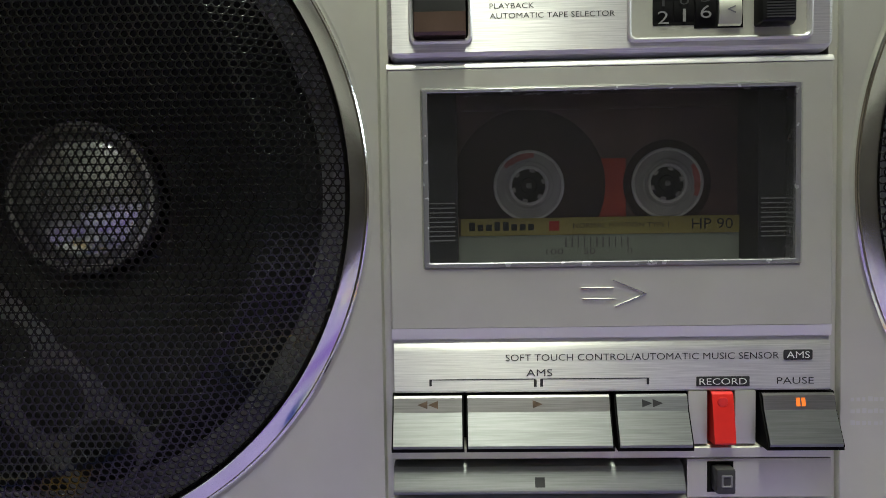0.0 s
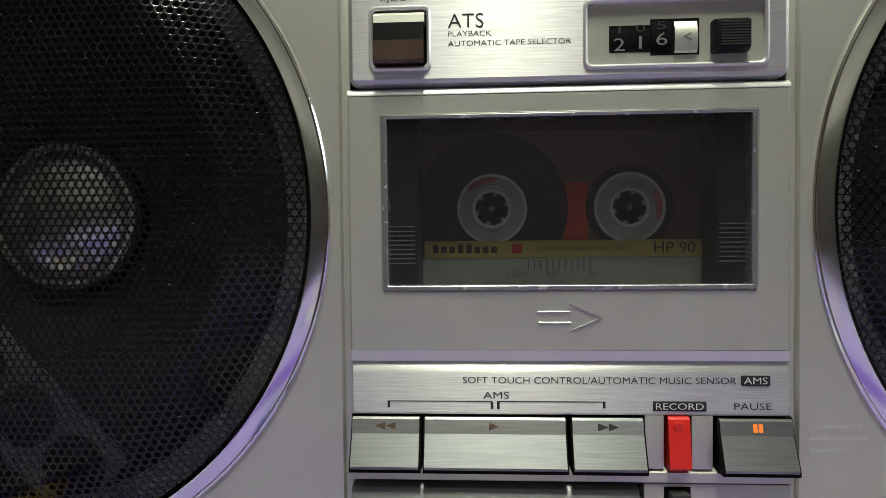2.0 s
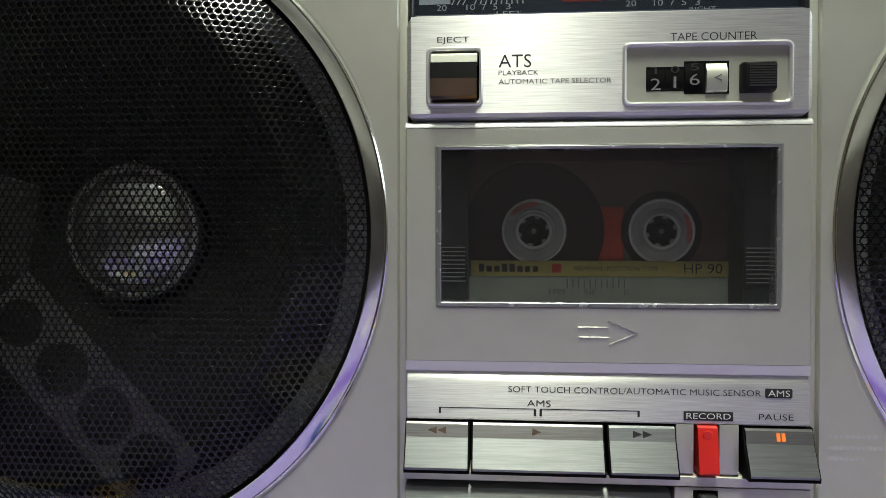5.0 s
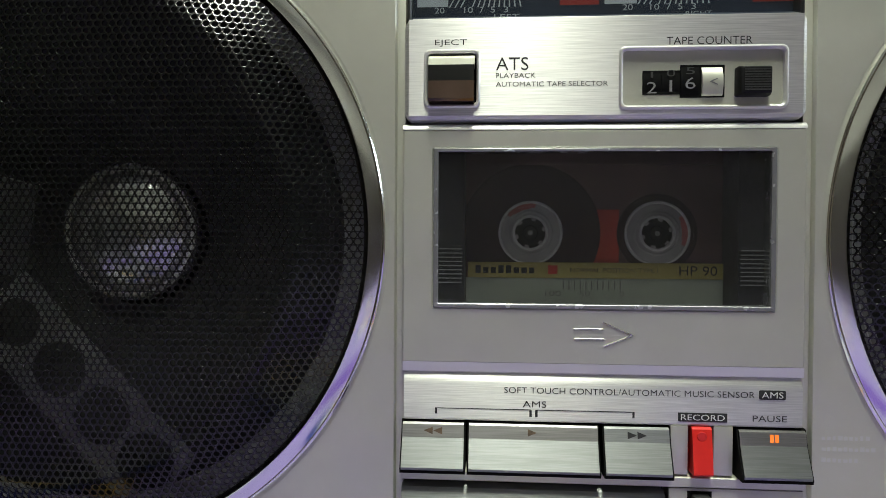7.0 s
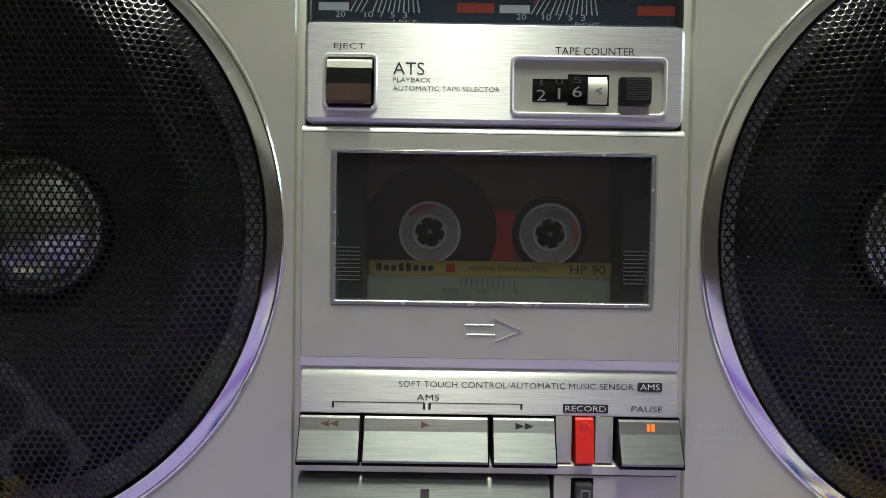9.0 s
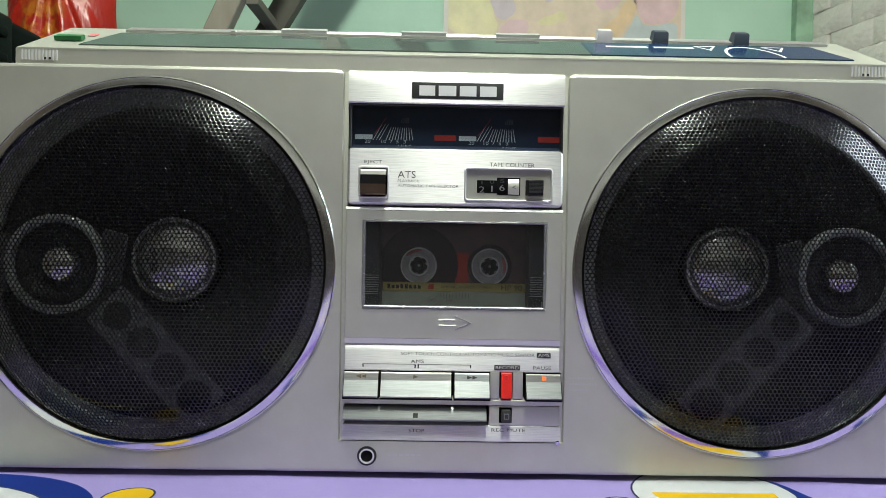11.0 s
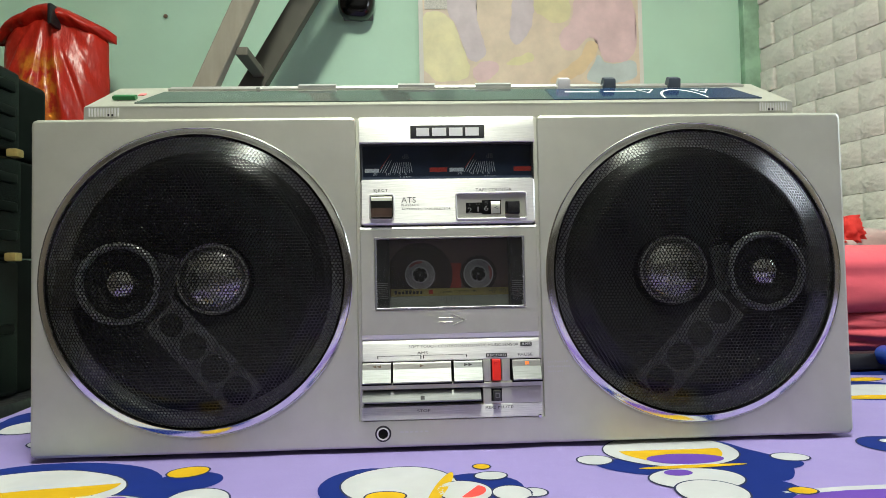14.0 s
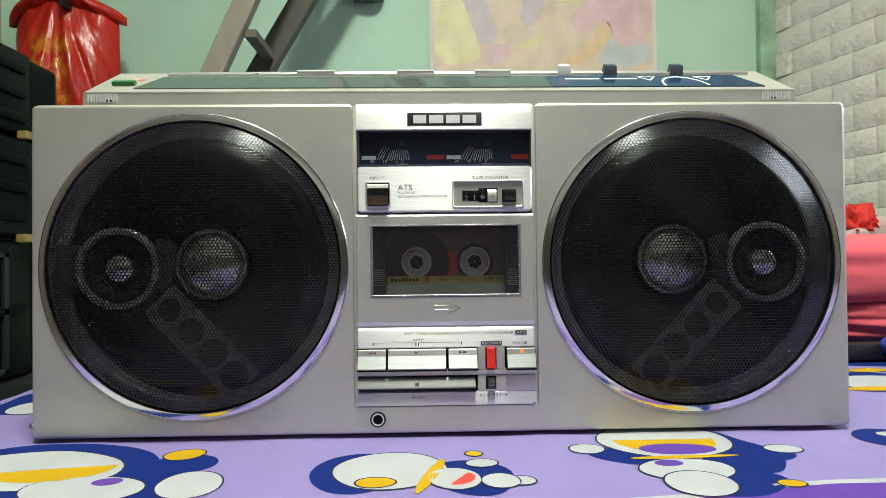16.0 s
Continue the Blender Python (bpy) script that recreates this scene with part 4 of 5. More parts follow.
# the sides that hang down
front = [bm.verts.new((v.co.x, v.co.y - 0.010 + 0.008 * noise.noise((v.co.x * 9, 5, 0)), -0.34)) for v in gv[0]]
for i in range(nx):
    bm.faces.new((gv[0][i + 1], gv[0][i], front[i], front[i + 1]))
low = [bm.verts.new((r[0].co.x - 0.012 + 0.008 * noise.noise((r[0].co.y * 9, 3, 0)), r[0].co.y, -0.34)) for r in gv]
for j in range(ny):
    bm.faces.new((gv[j][0], gv[j + 1][0], low[j + 1], low[j]))
spread = part("bedspread", bm, LAVENDER, None, "", 1.0)
tagged(spread, "lavender cotton bedspread printed with blue, white and yellow shapes", "bedspread")
mattress = part("mattress", box(-0.385, 0.92, -0.59, 1.2, -0.40, -0.012, 0.02), Mat("mattress_cloth", (0.5, 0.48, 0.45), 0.8).vary(10, 0.1).m, None, "", 1.0)
tagged(mattress, "thick mattress under the bedspread", "mattress")
bed = part("bed_base", box(-0.36, 0.9, -0.57, 1.18, FLOOR_Z, -0.40, 0.01), Mat("dark_wood", (0.08, 0.05, 0.03), 0.5).vary(12, 0.3, stretch=(1, 8, 1)).m, None, "", 1.0)
tagged(bed, "dark wooden bed base", "bed")

cloth = lambda n, c: Mat(n, c, 0.9, Specular_IOR_Level=0.12).vary(25, 0.06).bump(900, 0.0003, 0.35).m
NAVY_P = cloth("navy_print", (0.005, 0.017, 0.135))
WHITE_P = cloth("white_print_cloth", (0.38, 0.388, 0.402))
YELLOW_P = cloth("yellow_print", (0.46, 0.28, 0.008))
PURPLE_P = cloth("purple_print", (0.10, 0.045, 0.28))
RED_P = cloth("red_print_cloth", (0.72, 0.06, 0.05))
LINE_P = cloth("dark_line_print", (0.02, 0.025, 0.06))


def blot(cx, cy, rx, ry, mat, level, turn=0.0, a0=0.0, a1=360.0, wob=0.0):
    """A round printed shape, or a slice of one, that follows the cloth."""
    b = bmesh.new()
    n, rings = 36, 5
    ca, sa = math.cos(radians(turn)), math.sin(radians(turn))
    full = a1 - a0 >= 360

    def at(k, t):
        r = 1 + wob * math.sin(3 * t + cx * 50) + 0.5 * wob * math.cos(5 * t)
        u, v = rx * k * r * math.cos(t), ry * k * r * math.sin(t)
        x, y = cx + u * ca - v * sa, cy + u * sa + v * ca
        return b.verts.new((x, y, sheet_height(x, y) + 0.00025 + 0.00006 * level))

    c = at(0, 0)
    ts = [radians(a0 + (a1 - a0) * i / n) for i in range(n if full else n + 1)]
    prev = None
    for q in range(1, rings + 1):
        row = [at(q / rings, t) for t in ts]
        m = len(row)
        for i in range(m if full else m - 1):
            j = (i + 1) % m
            if prev is None:
                b.faces.new((c, row[i], row[j]))
            else:
                b.faces.new((prev[i], row[i], row[j], prev[j]))
        prev = row
    return part("printed_shape", b, mat, spread, "", 1.0)


def outlined(cx, cy, rx, ry, mat, level, turn=0.0, **k):
    blot(cx, cy, rx + 0.0011, ry + 0.0014, LINE_P, level, turn, **k)
    blot(cx, cy, rx, ry, mat, level + 1, turn, **k)


def print_groups(ox, oy):
    """The printed groups of shapes, which repeat over the cloth."""
    # left group
    blot(ox - 0.248, oy - 0.050, 0.066, 0.050, NAVY_P, 0, -12, wob=0.05)
    blot(ox - 0.205, oy - 0.100, 0.060, 0.040, NAVY_P, 0, 10, wob=0.06)
    blot(ox - 0.166, oy - 0.052, 0.022, 0.020, NAVY_P, 0, 20)
    outlined(ox - 0.254, oy - 0.056, 0.056, 0.036, WHITE_P, 1, -10)
    blot(ox - 0.238, oy - 0.056, 0.034, 0.024, YELLOW_P, 3, 12, 180, 360)
    outlined(ox - 0.171, oy - 0.031, 0.0125, 0.0110, YELLOW_P, 2, 30)
    outlined(ox - 0.148, oy - 0.088, 0.0175, 0.0210, WHITE_P, 2, 10)
    outlined(ox - 0.205, oy - 0.092, 0.034, 0.021, WHITE_P, 2, -6)
    blot(ox - 0.197, oy - 0.080, 0.0085, 0.0065, PURPLE_P, 4)
    outlined(ox - 0.225, oy - 0.135, 0.030, 0.022, WHITE_P, 5, 0)
    # middle group
    blot(ox - 0.056, oy - 0.072, 0.0275, 0.036, NAVY_P, 0, 0)
    blot(ox + 0.010, oy - 0.083, 0.024, 0.032, NAVY_P, 0, 15, wob=0.04)
    outlined(ox - 0.037, oy - 0.070, 0.0335, 0.0335, WHITE_P, 2, -8)
    blot(ox - 0.013, oy - 0.081, 0.004, 0.032, YELLOW_P, 4, -14)
    outlined(ox - 0.044, oy - 0.092, 0.011, 0.008, YELLOW_P, 4)
    outlined(ox + 0.000, oy - 0.087, 0.0150, 0.0185, WHITE_P, 3, 10)
    blot(ox + 0.003, oy - 0.088, 0.0085, 0.0115, RED_P, 5, -28, 270, 450)
    outlined(ox + 0.0145, oy - 0.039, 0.0052, 0.0048, YELLOW_P, 2)
    outlined(ox + 0.0180, oy - 0.059, 0.0095, 0.0080, WHITE_P, 4)
    outlined(ox + 0.0260, oy - 0.092, 0.0105, 0.0120, WHITE_P, 4)
    outlined(ox + 0.0380, oy - 0.092, 0.0075, 0.0070, WHITE_P, 3)
    # right group
    blot(ox + 0.178, oy - 0.045, 0.025, 0.046, NAVY_P, 0, 0, wob=0.08)
    blot(ox + 0.194, oy - 0.054, 0.020, 0.013, NAVY_P, 0, 0)
    blot(ox + 0.107, oy - 0.051, 0.024, 0.013, NAVY_P, 0, -35)
    blot(ox + 0.152, oy - 0.098, 0.031, 0.027, NAVY_P, 0, 0, wob=0.06)
    outlined(ox + 0.144, oy - 0.018, 0.044, 0.038, WHITE_P, 2, 0)
    blot(ox + 0.144, oy - 0.016, 0.034, 0.033, YELLOW_P, 4, 0, 180, 360)
    blot(ox + 0.146, oy - 0.039, 0.025, 0.012, PURPLE_P, 5, 0)
    blot(ox + 0.144, oy - 0.056, 0.034, 0.0030, YELLOW_P, 5, 0)
    outlined(ox + 0.136, oy - 0.079, 0.027, 0.020, WHITE_P, 4, 0)
    blot(ox + 0.130, oy - 0.067, 0.0085, 0.0060, PURPLE_P, 7)
    outlined(ox + 0.134, oy - 0.1035, 0.0185, 0.0200, WHITE_P, 7)
    outlined(ox + 0.0885, oy - 0.034, 0.0110, 0.0100, WHITE_P, 2)
    outlined(ox + 0.2125, oy - 0.0435, 0.0115, 0.0090, WHITE_P, 2)
    outlined(ox + 0.1830, oy - 0.1060, 0.0072, 0.0060, YELLOW_P, 3)


print_groups(0.0, 0.0)
for ox, oy in ((0.05, -0.24), (-0.06, -0.42), (0.52, -0.16), (0.48, -0.36)):
    print_groups(ox, oy)
# far right and behind
outlined(0.300, -0.022, 0.024, 0.022, NAVY_P, 1, 0)
outlined(0.304, -0.014, 0.010, 0.006, WHITE_P, 3)
outlined(0.300, -0.029, 0.009, 0.005, WHITE_P, 3)
blot(0.43, 0.17, 0.060, 0.050, NAVY_P, 0, 0, wob=0.1)
outlined(0.425, 0.170, 0.050, 0.036, WHITE_P, 1)
blot(0.415, 0.140, 0.046, 0.010, YELLOW_P, 3)
outlined(0.455, 0.232, 0.020, 0.010, YELLOW_P, 3)
blot(0.50, 0.36, 0.16, 0.10, NAVY_P, 0, 0, wob=0.1)
blot(-0.355, 0.140, 0.040, 0.050, NAVY_P, 0, 0, wob=0.1)
outlined(-0.350, 0.115, 0.022, 0.026, WHITE_P, 2)
outlined(-0.300, 0.060, 0.020, 0.018, WHITE_P, 2)
for k, (ya, yb, mat) in enumerate(((-0.0035, 0.0035, WHITE_P), (-0.06, -0.0035, PURPLE_P))):
    b = bmesh.new()
    vs = []
    for i in range(61):
        x = -0.40 + 1.3 * i / 60
        mid = -0.1265 + 0.0235 / (1 + math.exp(-(x - 0.150) / 0.022))
        vs.append([b.verts.new((x, y, sheet_height(x, y) + 0.00022)) for y in (mid + ya + (yb - ya) * n / 8 for n in range(9))])
    for p, q in zip(vs, vs[1:]):
        for r in range(8):
            b.faces.new((p[r], q[r], q[r + 1], p[r + 1]))
    part("printed_band", b, mat, spread, "", 1.0)


# ---- things behind the boombox ----
def lump(x0, x1, y0, y1, z0, z1, amount, freq, seed, cuts=5):
    """A soft rounded block with folds."""
    b = bmesh.new()
    bmesh.ops.create_cube(b, size=2.0)
    bmesh.ops.subdivide_edges(b, edges=b.edges[:], cuts=2 ** cuts // 2, use_grid_fill=True)
    for v in b.verts:
        p = v.co
        s = (abs(p.x) ** 5 + abs(p.y) ** 5 + abs(p.z) ** 5) ** 0.2
        q = p / s
        f = 1 + amount * noise.noise(Vector((q.x * freq, q.y * freq, q.z * freq * 2.2)) + Vector((seed, 0, 0)))
        v.co = Vector(((x0 + x1) / 2 + q.x * f * (x1 - x0) / 2, (y0 + y1) / 2 + q.y * f * (y1 - y0) / 2, max(z0, (z0 + z1) / 2 + q.z * f * (z1 - z0) / 2)))
    return b


PINK = Mat("coral_red_cloth", (0.66, 0.085, 0.11), 0.85, Sheen_Weight=0.2).vary(9, 0.12).bump(700, 0.0004, 0.3).bump(14, 0.008, 0.4).m
bm = lump(0.42, 0.94, 0.385, 0.76, 0.050, 0.150, 0.04, 1.3, 3.0)
bm = merge(bm, lump(0.50, 0.92, 0.395, 0.74, -0.004, 0.066, 0.08, 1.8, 6.0))
ob = part("folded_blanket", bm, PINK, None, "", 1.0, "soft")
tagged(ob, "coral red folded blanket lying on the bed", "blanket")
ob = part("crumpled_cloth", lump(0.72, 0.98, 0.78, 1.00, -0.004, 0.190, 0.3, 2.4, 9.0), Mat("pale_cloth", (0.55, 0.45, 0.42), 0.85).vary(14, 0.25).bump(20, 0.01, 0.4).m, None, "", 1.0, "soft")
tagged(ob, "crumpled pale cloth heaped on the bed", "cloth")
ob = part("red_ribbon", lump(0.805, 0.850, 0.775, 0.83, 0.165, 0.215, 0.5, 3.0, 5.0, 4), RED_P, ob, "red ribbon", 1.0, "soft")
torch = thing("torch", "small blue torch with a black barrel lying on the bed", "torch", (0.515, 0.262, 0.016))
BLUEP = Mat("blue_plastic", (0.015, 0.05, 0.30), 0.3).m
b = lathe([(0, -0.02), (0.013, -0.02), (0.015, -0.015), (0.015, 0.0), (0.011, 0.004), (0.011, 0.02), (0, 0.02)], 0, 0, 24)
part("head", b, BLUEP, torch, scale=1.0)
part("barrel", box(-0.13, 0.02, 0.018, 0.040, -0.017, 0.003, 0.005), BLACK, torch, scale=1.0)

# wall map
wall_map = thing("wall_map", "pastel printed paper map taped to the green wall", "map", (0.315, 1.338, 0.40))
def paper(x0, x1, z0, z1, y, t):
    b = bmesh.new()
    n = 24
    rows = [[b.verts.new((x0 + (x1 - x0) * i / n, y + 0.001 * noise.noise((i * 0.35, k * 0.6, 1)), z0 + (z1 - z0) * k / n)) for i in range(n + 1)] for k in range(n + 1)]
    for k in range(n):
        for i in range(n):
            b.faces.new((rows[k][i], rows[k][i + 1], rows[k + 1][i + 1], rows[k + 1][i]))
    e = bmesh.ops.extrude_face_region(b, geom=b.faces[:])
    bmesh.ops.translate(b, vec=(0, t, 0), verts=[g for g in e["geom"] if isinstance(g, bmesh.types.BMVert)])
    return b
part("sheet", paper(-0.315, 0.315, 0.0, 0.52, 0.0, 0.001), Mat("map_paper", (0.72, 0.70, 0.64), 0.6).vary(6, 0.05).m, wall_map, scale=1.0)
LAND = {}
for nm, col in (("peach", (0.72, 0.60, 0.46)), ("yellow", (0.76, 0.71, 0.42)), ("lilac", (0.62, 0.54, 0.56)), ("olive_yellow", (0.72, 0.66, 0.38)), ("pink", (0.73, 0.53, 0.53)), ("blue", (0.55, 0.62, 0.60)), ("orange", (0.75, 0.57, 0.34))):
    LAND[nm] = Mat(nm + "_map_print", col, 0.55).vary(16, 0.13, detail=6.0).vary_rough(20, 0.45, 0.6).m


def land(colour, corners, level):
    """A printed region of the map with a wandering outline."""
    pts = [Vector((x, 0, z)) for x, z in corners]
    for _ in range(3):
        pts = [p for a, b in zip(pts, pts[1:] + pts[:1]) for p in (a * 0.75 + b * 0.25, a * 0.25 + b * 0.75)]
    b = bmesh.new()
    f = b.faces.new([b.verts.new((min(0.303, max(-0.303, p.x + 0.006 * noise.noise((p.x * 40, p.z * 40, level)))), -0.0022 - 0.00005 * level, min(0.51, max(0.008, p.z + 0.006 * noise.noise((p.x * 40, p.z * 40, level + 5)))))) for p in pts])
    bmesh.ops.triangulate(b, faces=[f])
    return part("printed_region", b, LAND[colour], wall_map, colour.replace("_", " ") + " printed region", 1.0, smooth=False)


land("peach", [(-0.5, -0.2), (0.5, -0.2), (0.5, 0.8), (-0.5, 0.8)], 0)
land("yellow", [(-0.308, 0.452), (-0.266, 0.451), (-0.23, 0.443), (-0.21, 0.4), (-0.191, 0.336), (-0.171, 0.299), (-0.183, 0.252), (-0.313, 0.254)], 1)
land("lilac", [(-0.249, 0.518), (-0.154, 0.517), (-0.153, 0.463), (-0.152, 0.41), (-0.123, 0.335), (-0.152, 0.304), (-0.181, 0.315), (-0.205, 0.395), (-0.237, 0.454)], 2)
land("lilac", [(-0.054, 0.516), (0.009, 0.515), (0.007, 0.44), (-0.005, 0.392), (-0.046, 0.345), (-0.066, 0.393), (-0.054, 0.441)], 3)
land("olive_yellow", [(0.015, 0.515), (0.105, 0.514), (0.111, 0.45), (0.107, 0.426), (0.072, 0.407), (0.033, 0.435), (0.007, 0.451)], 4)
land("pink", [(0.121, 0.514), (0.281, 0.512), (0.299, 0.404), (0.295, 0.319), (0.225, 0.299), (0.194, 0.315), (0.19, 0.358), (0.159, 0.385), (0.131, 0.337), (0.081, 0.341), (0.074, 0.391), (0.118, 0.417)], 5)
land("blue", [(0.186, 0.336), (0.214, 0.293), (0.296, 0.316), (0.293, 0.244), (0.138, 0.247), (0.172, 0.294)], 6)
land("orange", [(0.156, 0.372), (0.187, 0.36), (0.187, 0.342), (0.17, 0.31), (0.139, 0.273), (0.091, 0.247), (0.033, 0.248), (0.097, 0.29), (0.141, 0.326)], 7)
land("olive_yellow", [(-0.082, 0.3), (-0.039, 0.324), (0.006, 0.336), (0.003, 0.307), (-0.05, 0.295)], 8)
land("pink", [(-0.166, 0.299), (-0.113, 0.314), (-0.087, 0.293), (-0.125, 0.251), (-0.167, 0.251)], 9)
part("legend_box", paper(-0.298, -0.235, 0.456, 0.526, -0.0042, 0.0006), Mat("legend_print", (0.60, 0.58, 0.52), 0.6).vary(200, 0.2).m, wall_map, scale=1.0)

# wooden stair-ladder
ladder = thing("ladder", "grey-brown wooden ladder leaning by the wall", "ladder", (-0.9, 1.0, FLOOR_Z))
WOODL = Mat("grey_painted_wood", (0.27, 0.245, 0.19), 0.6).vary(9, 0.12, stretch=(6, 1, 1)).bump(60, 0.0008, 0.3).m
# the same hue, about half as bright on treads, a quarter on rear stringer
WOODT = Mat("darker_tread_wood", (0.14, 0.13, 0.10), 0.6).vary(9, 0.15).bump(60, 0.0008, 0.3).m
WOODD = Mat("darkest_stringer_wood", (0.065, 0.062, 0.045), 0.6).vary(9, 0.15).bump(60, 0.0008, 0.3).m


def beam(p, q, wide, deep, mat, name):
    p, q = Vector(p), Vector(q)
    d = (q - p).normalized()
    n1 = Vector((d.z, 0, -d.x)) * wide / 2
    n2 = Vector((0, deep / 2, 0))
    b = loft([[tuple(c - n1 - n2), tuple(c + n1 - n2), tuple(c + n1 + n2), tuple(c - n1 + n2)] for c in (p, q)])
    bmesh.ops.bevel(b, geom=b.edges[:], offset=0.002, segments=1, affect="EDGES")
    bmesh.ops.translate(b, vec=(0.9, -1.0, -FLOOR_Z), verts=b.verts)
    return part(name, b, mat, ladder, scale=1.0, smooth=False)


beam((-0.937, 0.95, FLOOR_Z), (0.06, 0.95, 1.68), 0.045, 0.03, WOODL, "stringer")
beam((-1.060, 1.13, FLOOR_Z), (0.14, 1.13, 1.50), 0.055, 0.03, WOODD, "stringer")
for z in (-0.25, 0.04, 0.325, 0.61, 0.90, 1.19):
    x = -0.937 + (z - FLOOR_Z) * 0.455 + 0.018
    b = box(x + 0.004, x + 0.030, 0.955, 1.13, z - 0.009, z + 0.009, 0.002)
    bmesh.ops.translate(b, vec=(0.9, -1.0, -FLOOR_Z), verts=b.verts)
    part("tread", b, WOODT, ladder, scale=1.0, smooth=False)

# black doorbell box on the wall
bell = thing("wall_speaker", "small glossy black rounded box fixed to the wall", "speaker", (-0.165, 1.345, 0.873))
b = bmesh.new()
bmesh.ops.create_uvsphere(b, u_segments=32, v_segments=20, radius=1.0)
for v in b.verts:
    q = v.co / (abs(v.co.x) ** 3.2 + abs(v.co.y) ** 3.2 + abs(v.co.z) ** 3.2) ** (1 / 3.2)
    v.co = Vector((0.049 * q.x * (1 - 0.10 * q.z), -0.03 + 0.034 * q.y, 0.03 + 0.085 * q.z))
bmesh.ops.rotate(b, cent=(0, 0, 0.03), matrix=Matrix.Rotation(radians(6), 3, "Y"), verts=b.verts)
part("body", b, BLACK_METAL, bell, scale=1.0)
part("backplate", box(-0.042, 0.040, -0.012, 0.002, -0.045, 0.08, 0.003), SILVER_DARK, bell, scale=1.0)

# red plastic bag on a hook
bag = thing("plastic_bag", "glossy red plastic carrier bag hanging from a hook", "bag", (-0.905, 1.20, 0.347))
RB = Mat("red_plastic_film", (0.47, 0.020, 0.009), 0.30).vary(7, 0.25).bump(22, 0.008, 0.35, stretch=(1.8, 1.8, 0.6))
xyz = RB.n("ShaderNodeSeparateXYZ")
RB.link(RB.coords(), xyz.inputs[0])


def band(sock, a, b, soft):
    up = RB.n("ShaderNodeMapRange")
    up.inputs[1].default_value, up.inputs[2].default_value = a - soft, a + soft
    dn = RB.n("ShaderNodeMapRange")
    dn.inputs[1].default_value, dn.inputs[2].default_value = b + soft, b - soft
    mul = RB.n("ShaderNodeMath", operation="MULTIPLY")
    RB.link(sock, up.inputs[0])
    RB.link(sock, dn.inputs[0])
    RB.link(up.outputs[0], mul.inputs[0])
    RB.link(dn.outputs[0], mul.inputs[1])
    return mul.outputs[0]


spots = RB.ramp(RB.noise(38, 3), [(0.42, (0, 0, 0)), (0.60, (1, 1, 1))])
m1 = RB.n("ShaderNodeMath", operation="MULTIPLY")
m2 = RB.n("ShaderNodeMath", operation="MULTIPLY")
RB.link(band(xyz.outputs[0], -0.06, 0.035, 0.012), m1.inputs[0])
RB.link(band(xyz.outputs[2], 0.02, 0.32, 0.02), m1.inputs[1])
RB.link(m1.outputs[0], m2.inputs[0])
RB.link(spots, m2.inputs[1])
mixc = RB.n("ShaderNodeMix", data_type="RGBA")
RB.link(m2.outputs[0], mixc.inputs[0])
RB.link(RB.p.inputs["Base Color"].links[0].from_socket, mixc.inputs[6])
mixc.inputs[7].default_value = (0.62, 0.20, 0.02, 1)
RB.link(mixc.outputs[2], RB.p.inputs["Base Color"])


def crease(x, z, seed):
    """Sharp folds that run down and outwards from the hook."""
    th = math.atan2(x, 0.47 - z)
    far = min(1.0, math.hypot(x, 0.47 - z) / 0.22)
    a = 1 - abs(noise.noise((th * 3.4, z * 1.2, seed))) * 2
    b = 1 - abs(noise.noise((th * 9.0 + 3, z * 3.5, seed + 4))) * 2
    c = noise.noise((x * 26, z * 17, seed + 8))
    return far * (0.016 * a + 0.009 * b) + 0.004 * c


def bag_skin(front, rows, seed, thick):
    """Front and back films between two edges that hang from the hook: front(u, v) gives x, z."""
    n = 56
    rings = []
    for k in range(rows + 1):
        v = k / rows
        ring = []
        for side in (-1, 1):
            for i in range(n):
                u = (-1 + 2 * i / n) * -side
                x, z = front(u, v)
                belly = thick * (1 - abs(u) ** 2.4) * (0.35 + 0.65 * math.sin(math.pi * min(1.0, 0.2 + 0.8 * v)))
                ring.append((x, side * (belly + crease(x, z, seed + side) * (1 - abs(u) ** 6)), z))
        rings.append(ring)
    return loft(rings)


def body_edge(u, v):
    top = 0.432 - 0.062 * abs(u) ** 1.2
    half = 0.126 + 0.010 * v * (1 - v) - 0.022 * max(0.0, v - 0.75)
    return half * u * (1 + 0.03 * noise.noise((v * 5, u * 2, 2))), top * (1 - v)


def flap_edge(u, v):
    top = 0.450 - 0.064 * abs(u) ** 1.25 + 0.006 * noise.noise((u * 4, 1, 1))
    deep = 0.052 - 0.030 * abs(u) + 0.010 * noise.noise((u * 5, 7, 3))
    return 0.146 * u, top - deep * v


part("film", bag_skin(body_edge, 40, 3.0, 0.055), RB.m, bag, "shiny red film with an orange print", 1.0, "soft")
part("folded_collar", bag_skin(flap_edge, 8, 8.0, 0.066), RB.m, bag, "bunched rim folded over", 1.0, "soft")
part("hook", box(0.022, 0.032, -0.086, 0.15, 0.386, 0.436, 0.003), BLACK, bag, "black hook", scale=1.0)
part("nail", lathe([(0.006, -0.002), (0.004, -0.006), (0, -0.006)], -0.693, 0.843, 10), Mat("rusty_nail", (0.16, 0.10, 0.06), 0.6).m, bpy.data.objects["wall_north"], scale=1.0).location = (0, 1.349, 0)

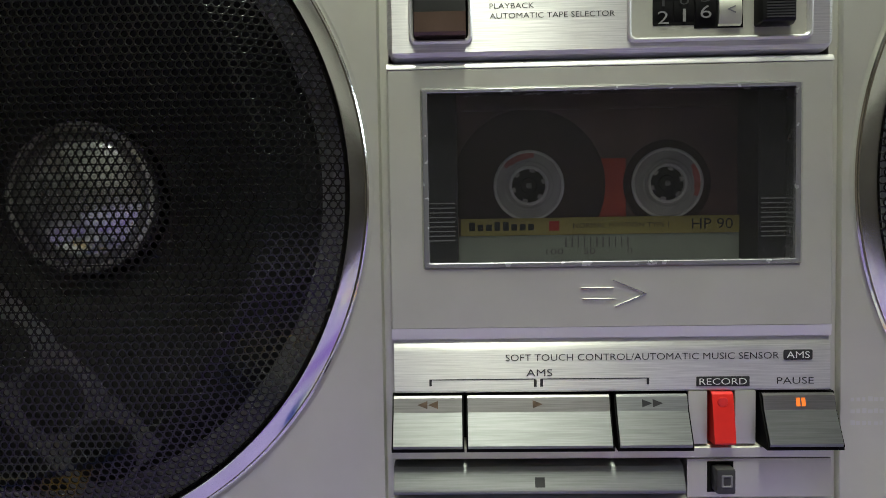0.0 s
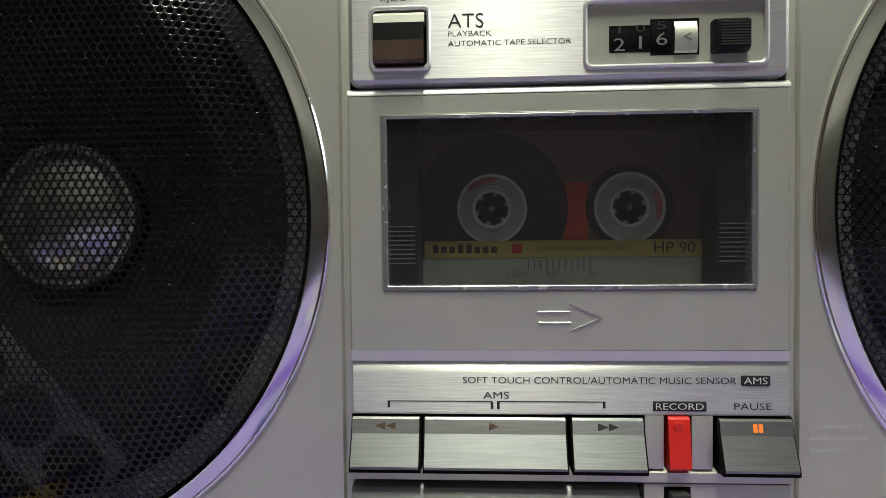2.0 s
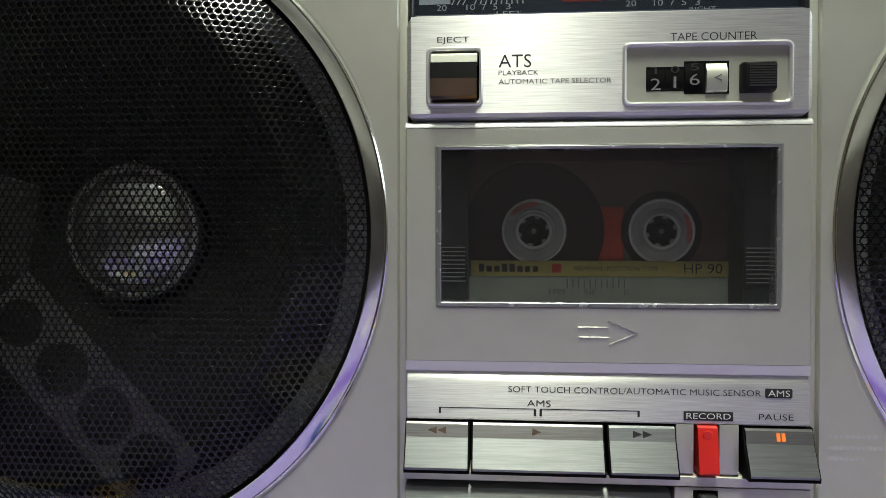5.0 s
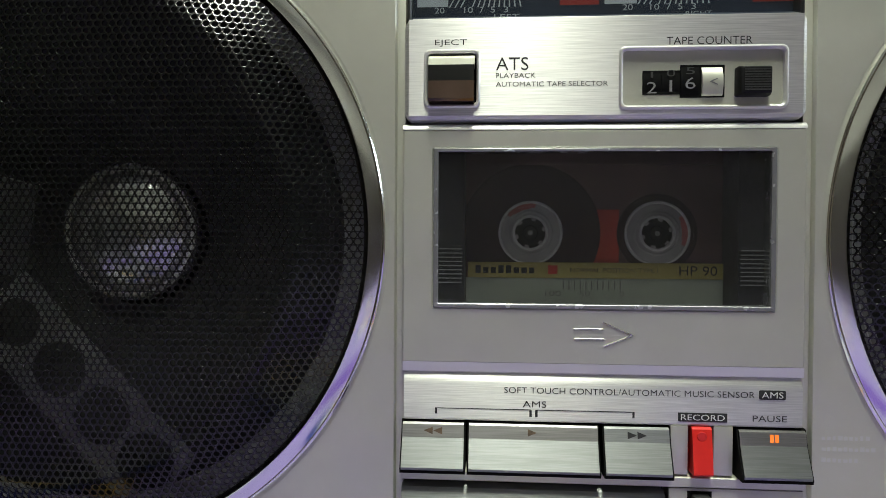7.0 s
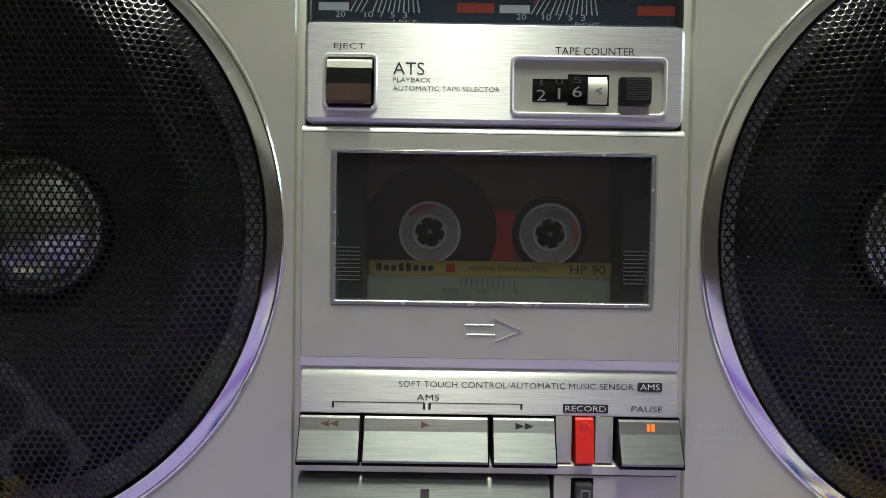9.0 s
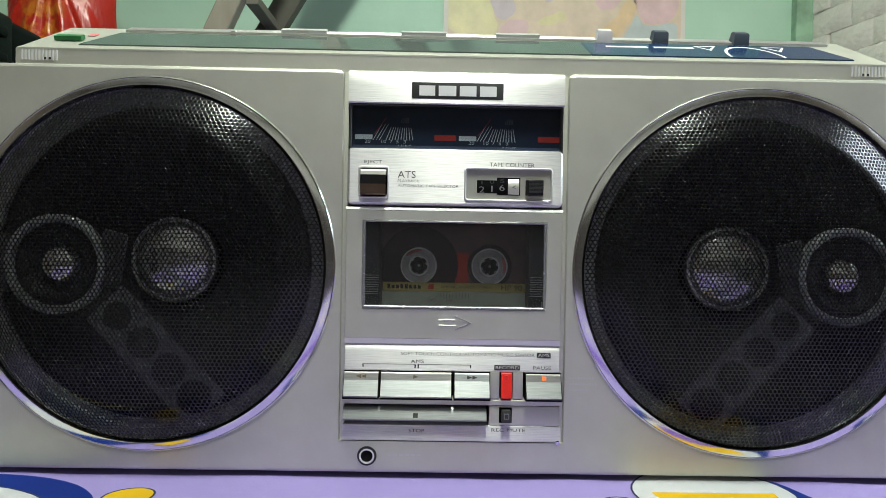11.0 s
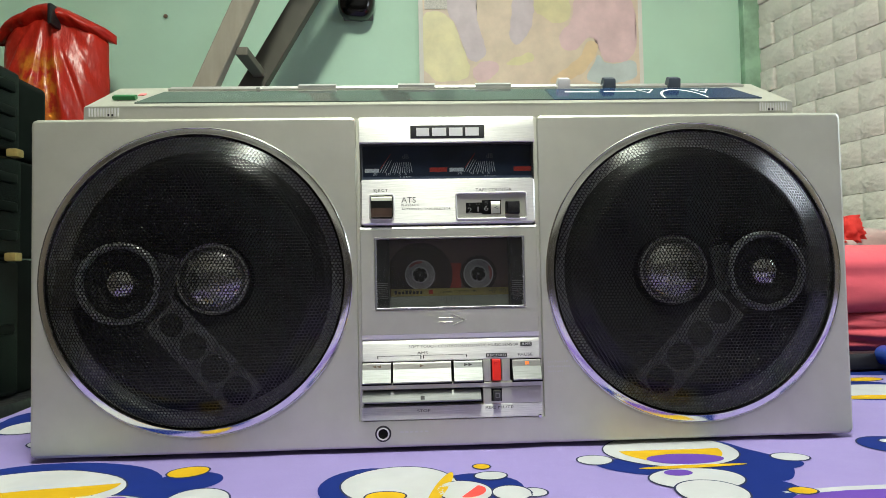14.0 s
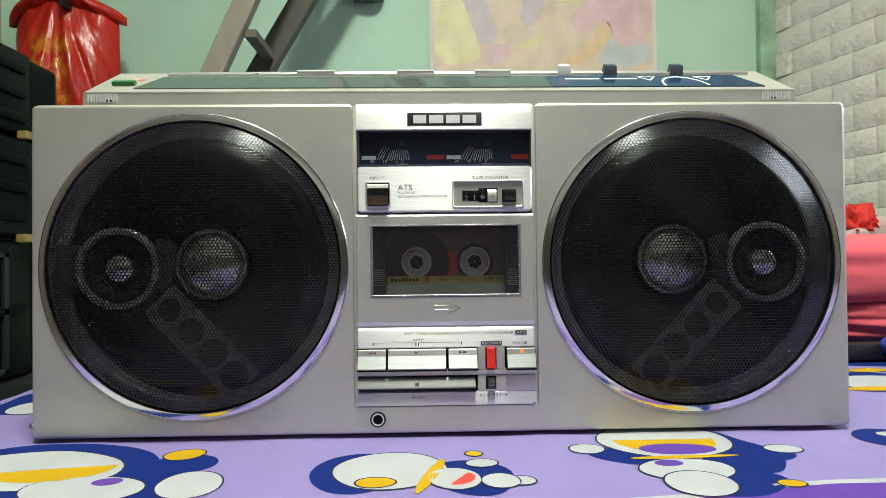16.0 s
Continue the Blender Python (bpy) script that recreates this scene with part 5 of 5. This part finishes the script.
# hi-fi stack beyond the edge of the bed
stand = part("low_table", box(-1.30, -0.70, 0.0, 0.90, FLOOR_Z, -0.08, 0.01), BLACK, None, "", 1.0)
tagged(stand, "low black table beside the bed", "table")
HIFI = Mat("black_hifi_plastic", (0.004, 0.0055, 0.005), 0.3, Specular_IOR_Level=0.03).vary(20, 0.3).m
HIFI2 = Mat("charcoal_hifi_metal", (0.005, 0.007, 0.0065), 0.24, 0.0, Specular_IOR_Level=0.07).vary(20, 0.25).m
GOLD = Mat("brass_knob", (0.46, 0.34, 0.12), 0.4, 0.5).vary(120, 0.15).m
DARKRED = Mat("dim_red_display", (0.016, 0.003, 0.003), 0.4, Specular_IOR_Level=0.12, Emission_Color=(0.5, 0.03, 0.02, 1), Emission_Strength=0.006).m


def hifi(name, z0, h, label, shift, display=False, knob=None, ridges=2, top=False):
    ob = thing(name, label, "stereo", (-1.0, 0.4, z0), group="stacked hi-fi units")
    part("case", box(-0.26, 0.258 + shift, -0.36, 0.46, 0.0, h - 0.003, 0.016 if top else 0.006, segments=4), HIFI, ob, scale=1.0)
    part("front", box(0.252 + shift, 0.272 + shift, -0.365, 0.345, 0.004, h - 0.006, 0.009, segments=3), HIFI2, ob, scale=1.0)
    for i in range(ridges):
        z = h * (i + 0.8) / (ridges + 0.6)
        part("ridge", box(0.270 + shift, 0.277 + shift, -0.35, 0.325, z - 0.012, z + 0.006, 0.004), HIFI, ob, scale=1.0)
    if display:
        b = None
        for y0, y1, z0, z1 in ((-0.325, 0.275, h - 0.034, h - 0.026), (-0.325, 0.275, 0.014, 0.022), (0.262, 0.275, 0.014, h - 0.026), (-0.325, -0.312, 0.014, h - 0.026)):
            b = box(0.270 + shift, 0.277 + shift, y0, y1, z0, z1, 0.001, b)
        part("display_frame", b, BLACK, ob, "thin charcoal display surround", scale=1.0, smooth=False)
        part("display", box(0.270 + shift, 0.2745 + shift, -0.30, 0.25, 0.02, h - 0.03, 0.001), DARKRED, ob, "dim red display", scale=1.0, smooth=False)
    if knob:
        kb = box(0.27 + shift, 0.290 + shift, knob[0] - 0.030, knob[0] - 0.008, knob[1] - 0.016, knob[1] - 0.001, 0.004)
        part("knob", kb, GOLD, ob, "brass knob", scale=1.0)
    return ob


hifi("cd_player", 0.345, 0.157, "black rounded disc player on top of the stack", 0.0, knob=(0.335, 0.010), ridges=3, top=True)
hifi("cassette_deck", 0.165, 0.180, "charcoal cassette deck with a brass knob", 0.004, knob=(0.325, 0.008), ridges=3)
hifi("amplifier", -0.080, 0.245, "black amplifier with a dim red display", 0.0, display=True, ridges=1)

# wooden rail on the wall under the map
rail = part("shelf_rail", box(0.06, 0.60, 1.08, 1.13, 0.53, 0.562, 0.004), Mat("yellow_varnished_wood", (0.40, 0.25, 0.05), 0.35).vary(14, 0.2, stretch=(1, 8, 8)).m, None, "", 1.0, smooth=False)
tagged(rail, "yellow varnished wooden shelf rail under the map", "shelf")
for x in (0.075, 0.585):
    part("bracket", box(x - 0.01, x + 0.01, 1.085, 1.352, 0.50, 0.53, 0.002), SILVER_DARK, rail, scale=1.0, smooth=False)
room_part("door_frame", box(-1.32, -1.165, 1.30, 1.352, FLOOR_Z, 1.6, 0.004), Mat("beige_wood", (0.45, 0.36, 0.26), 0.6).vary(8, 0.1, stretch=(8, 8, 1)).m, "beige painted wooden door frame", "door frame")

# foam bricks of the right wall
def brick_mesh(seed):
    # a pillow-shaped face with pressed dents, and a skirt back to the wall
    b = bmesh.new()
    nx, nz = 7, 4
    g = [[None] * (nz + 1) for _ in range(nx + 1)]
    for i in range(nx + 1):
        for k in range(nz + 1):
            u, w = 2 * i / nx - 1, 2 * k / nz - 1
            edge = max(abs(u) ** 8, abs(w) ** 4)
            x, z = 0.0622 * u + 0.0012 * noise.noise((u * 3, w * 3, seed)), 0.0312 * w + 0.0010 * noise.noise((u * 3, w * 3, seed + 9))
            g[i][k] = b.verts.new((x, -0.006 + 0.007 * edge + 0.0045 * (1 - edge) * noise.noise((u * 2.6 + 7 * seed, w * 1.7, seed)), z))
    for i in range(nx):
        for k in range(nz):
            b.faces.new((g[i][k], g[i + 1][k], g[i + 1][k + 1], g[i][k + 1]))
    rim = [g[i][0] for i in range(nx + 1)] + [g[nx][k] for k in range(1, nz + 1)] + [g[i][nz] for i in range(nx - 1, -1, -1)] + [g[0][k] for k in range(nz - 1, 0, -1)]
    back = [b.verts.new((v.co.x, 0.0125, v.co.z)) for v in rim]
    for i in range(len(rim)):
        j = (i + 1) % len(rim)
        b.faces.new((rim[j], rim[i], back[i], back[j]))
    return finish("brick", b, WHITE_WALL, 1.0, True)


BRICKS = [brick_mesh(s) for s in range(7)]
HALF = finish("half_brick", box(-0.0345, 0.0345, -0.006, 0.012, -0.0310, 0.0310, 0.005), WHITE_WALL, 1.0, False)
rng = random.Random(2)
for row in range(-10, 6):
    if row % 2 == 0:
        ob = new("brick", HALF)
        ob.parent = wall_e
        ob.location = (0.0375, 0, 0.64 + 0.0635 * row)
    for col in range(0, 12):
        s = 0.125 * col + (0.1375 if row % 2 == 0 else 0.075)
        if s - 0.061 < 0.002 or s > 1.12:
            continue
        ob = new("brick", BRICKS[rng.randrange(7)])
        ob.parent = wall_e
        ob.location = (s, rng.uniform(-0.001, 0.001), 0.64 + 0.0635 * row)
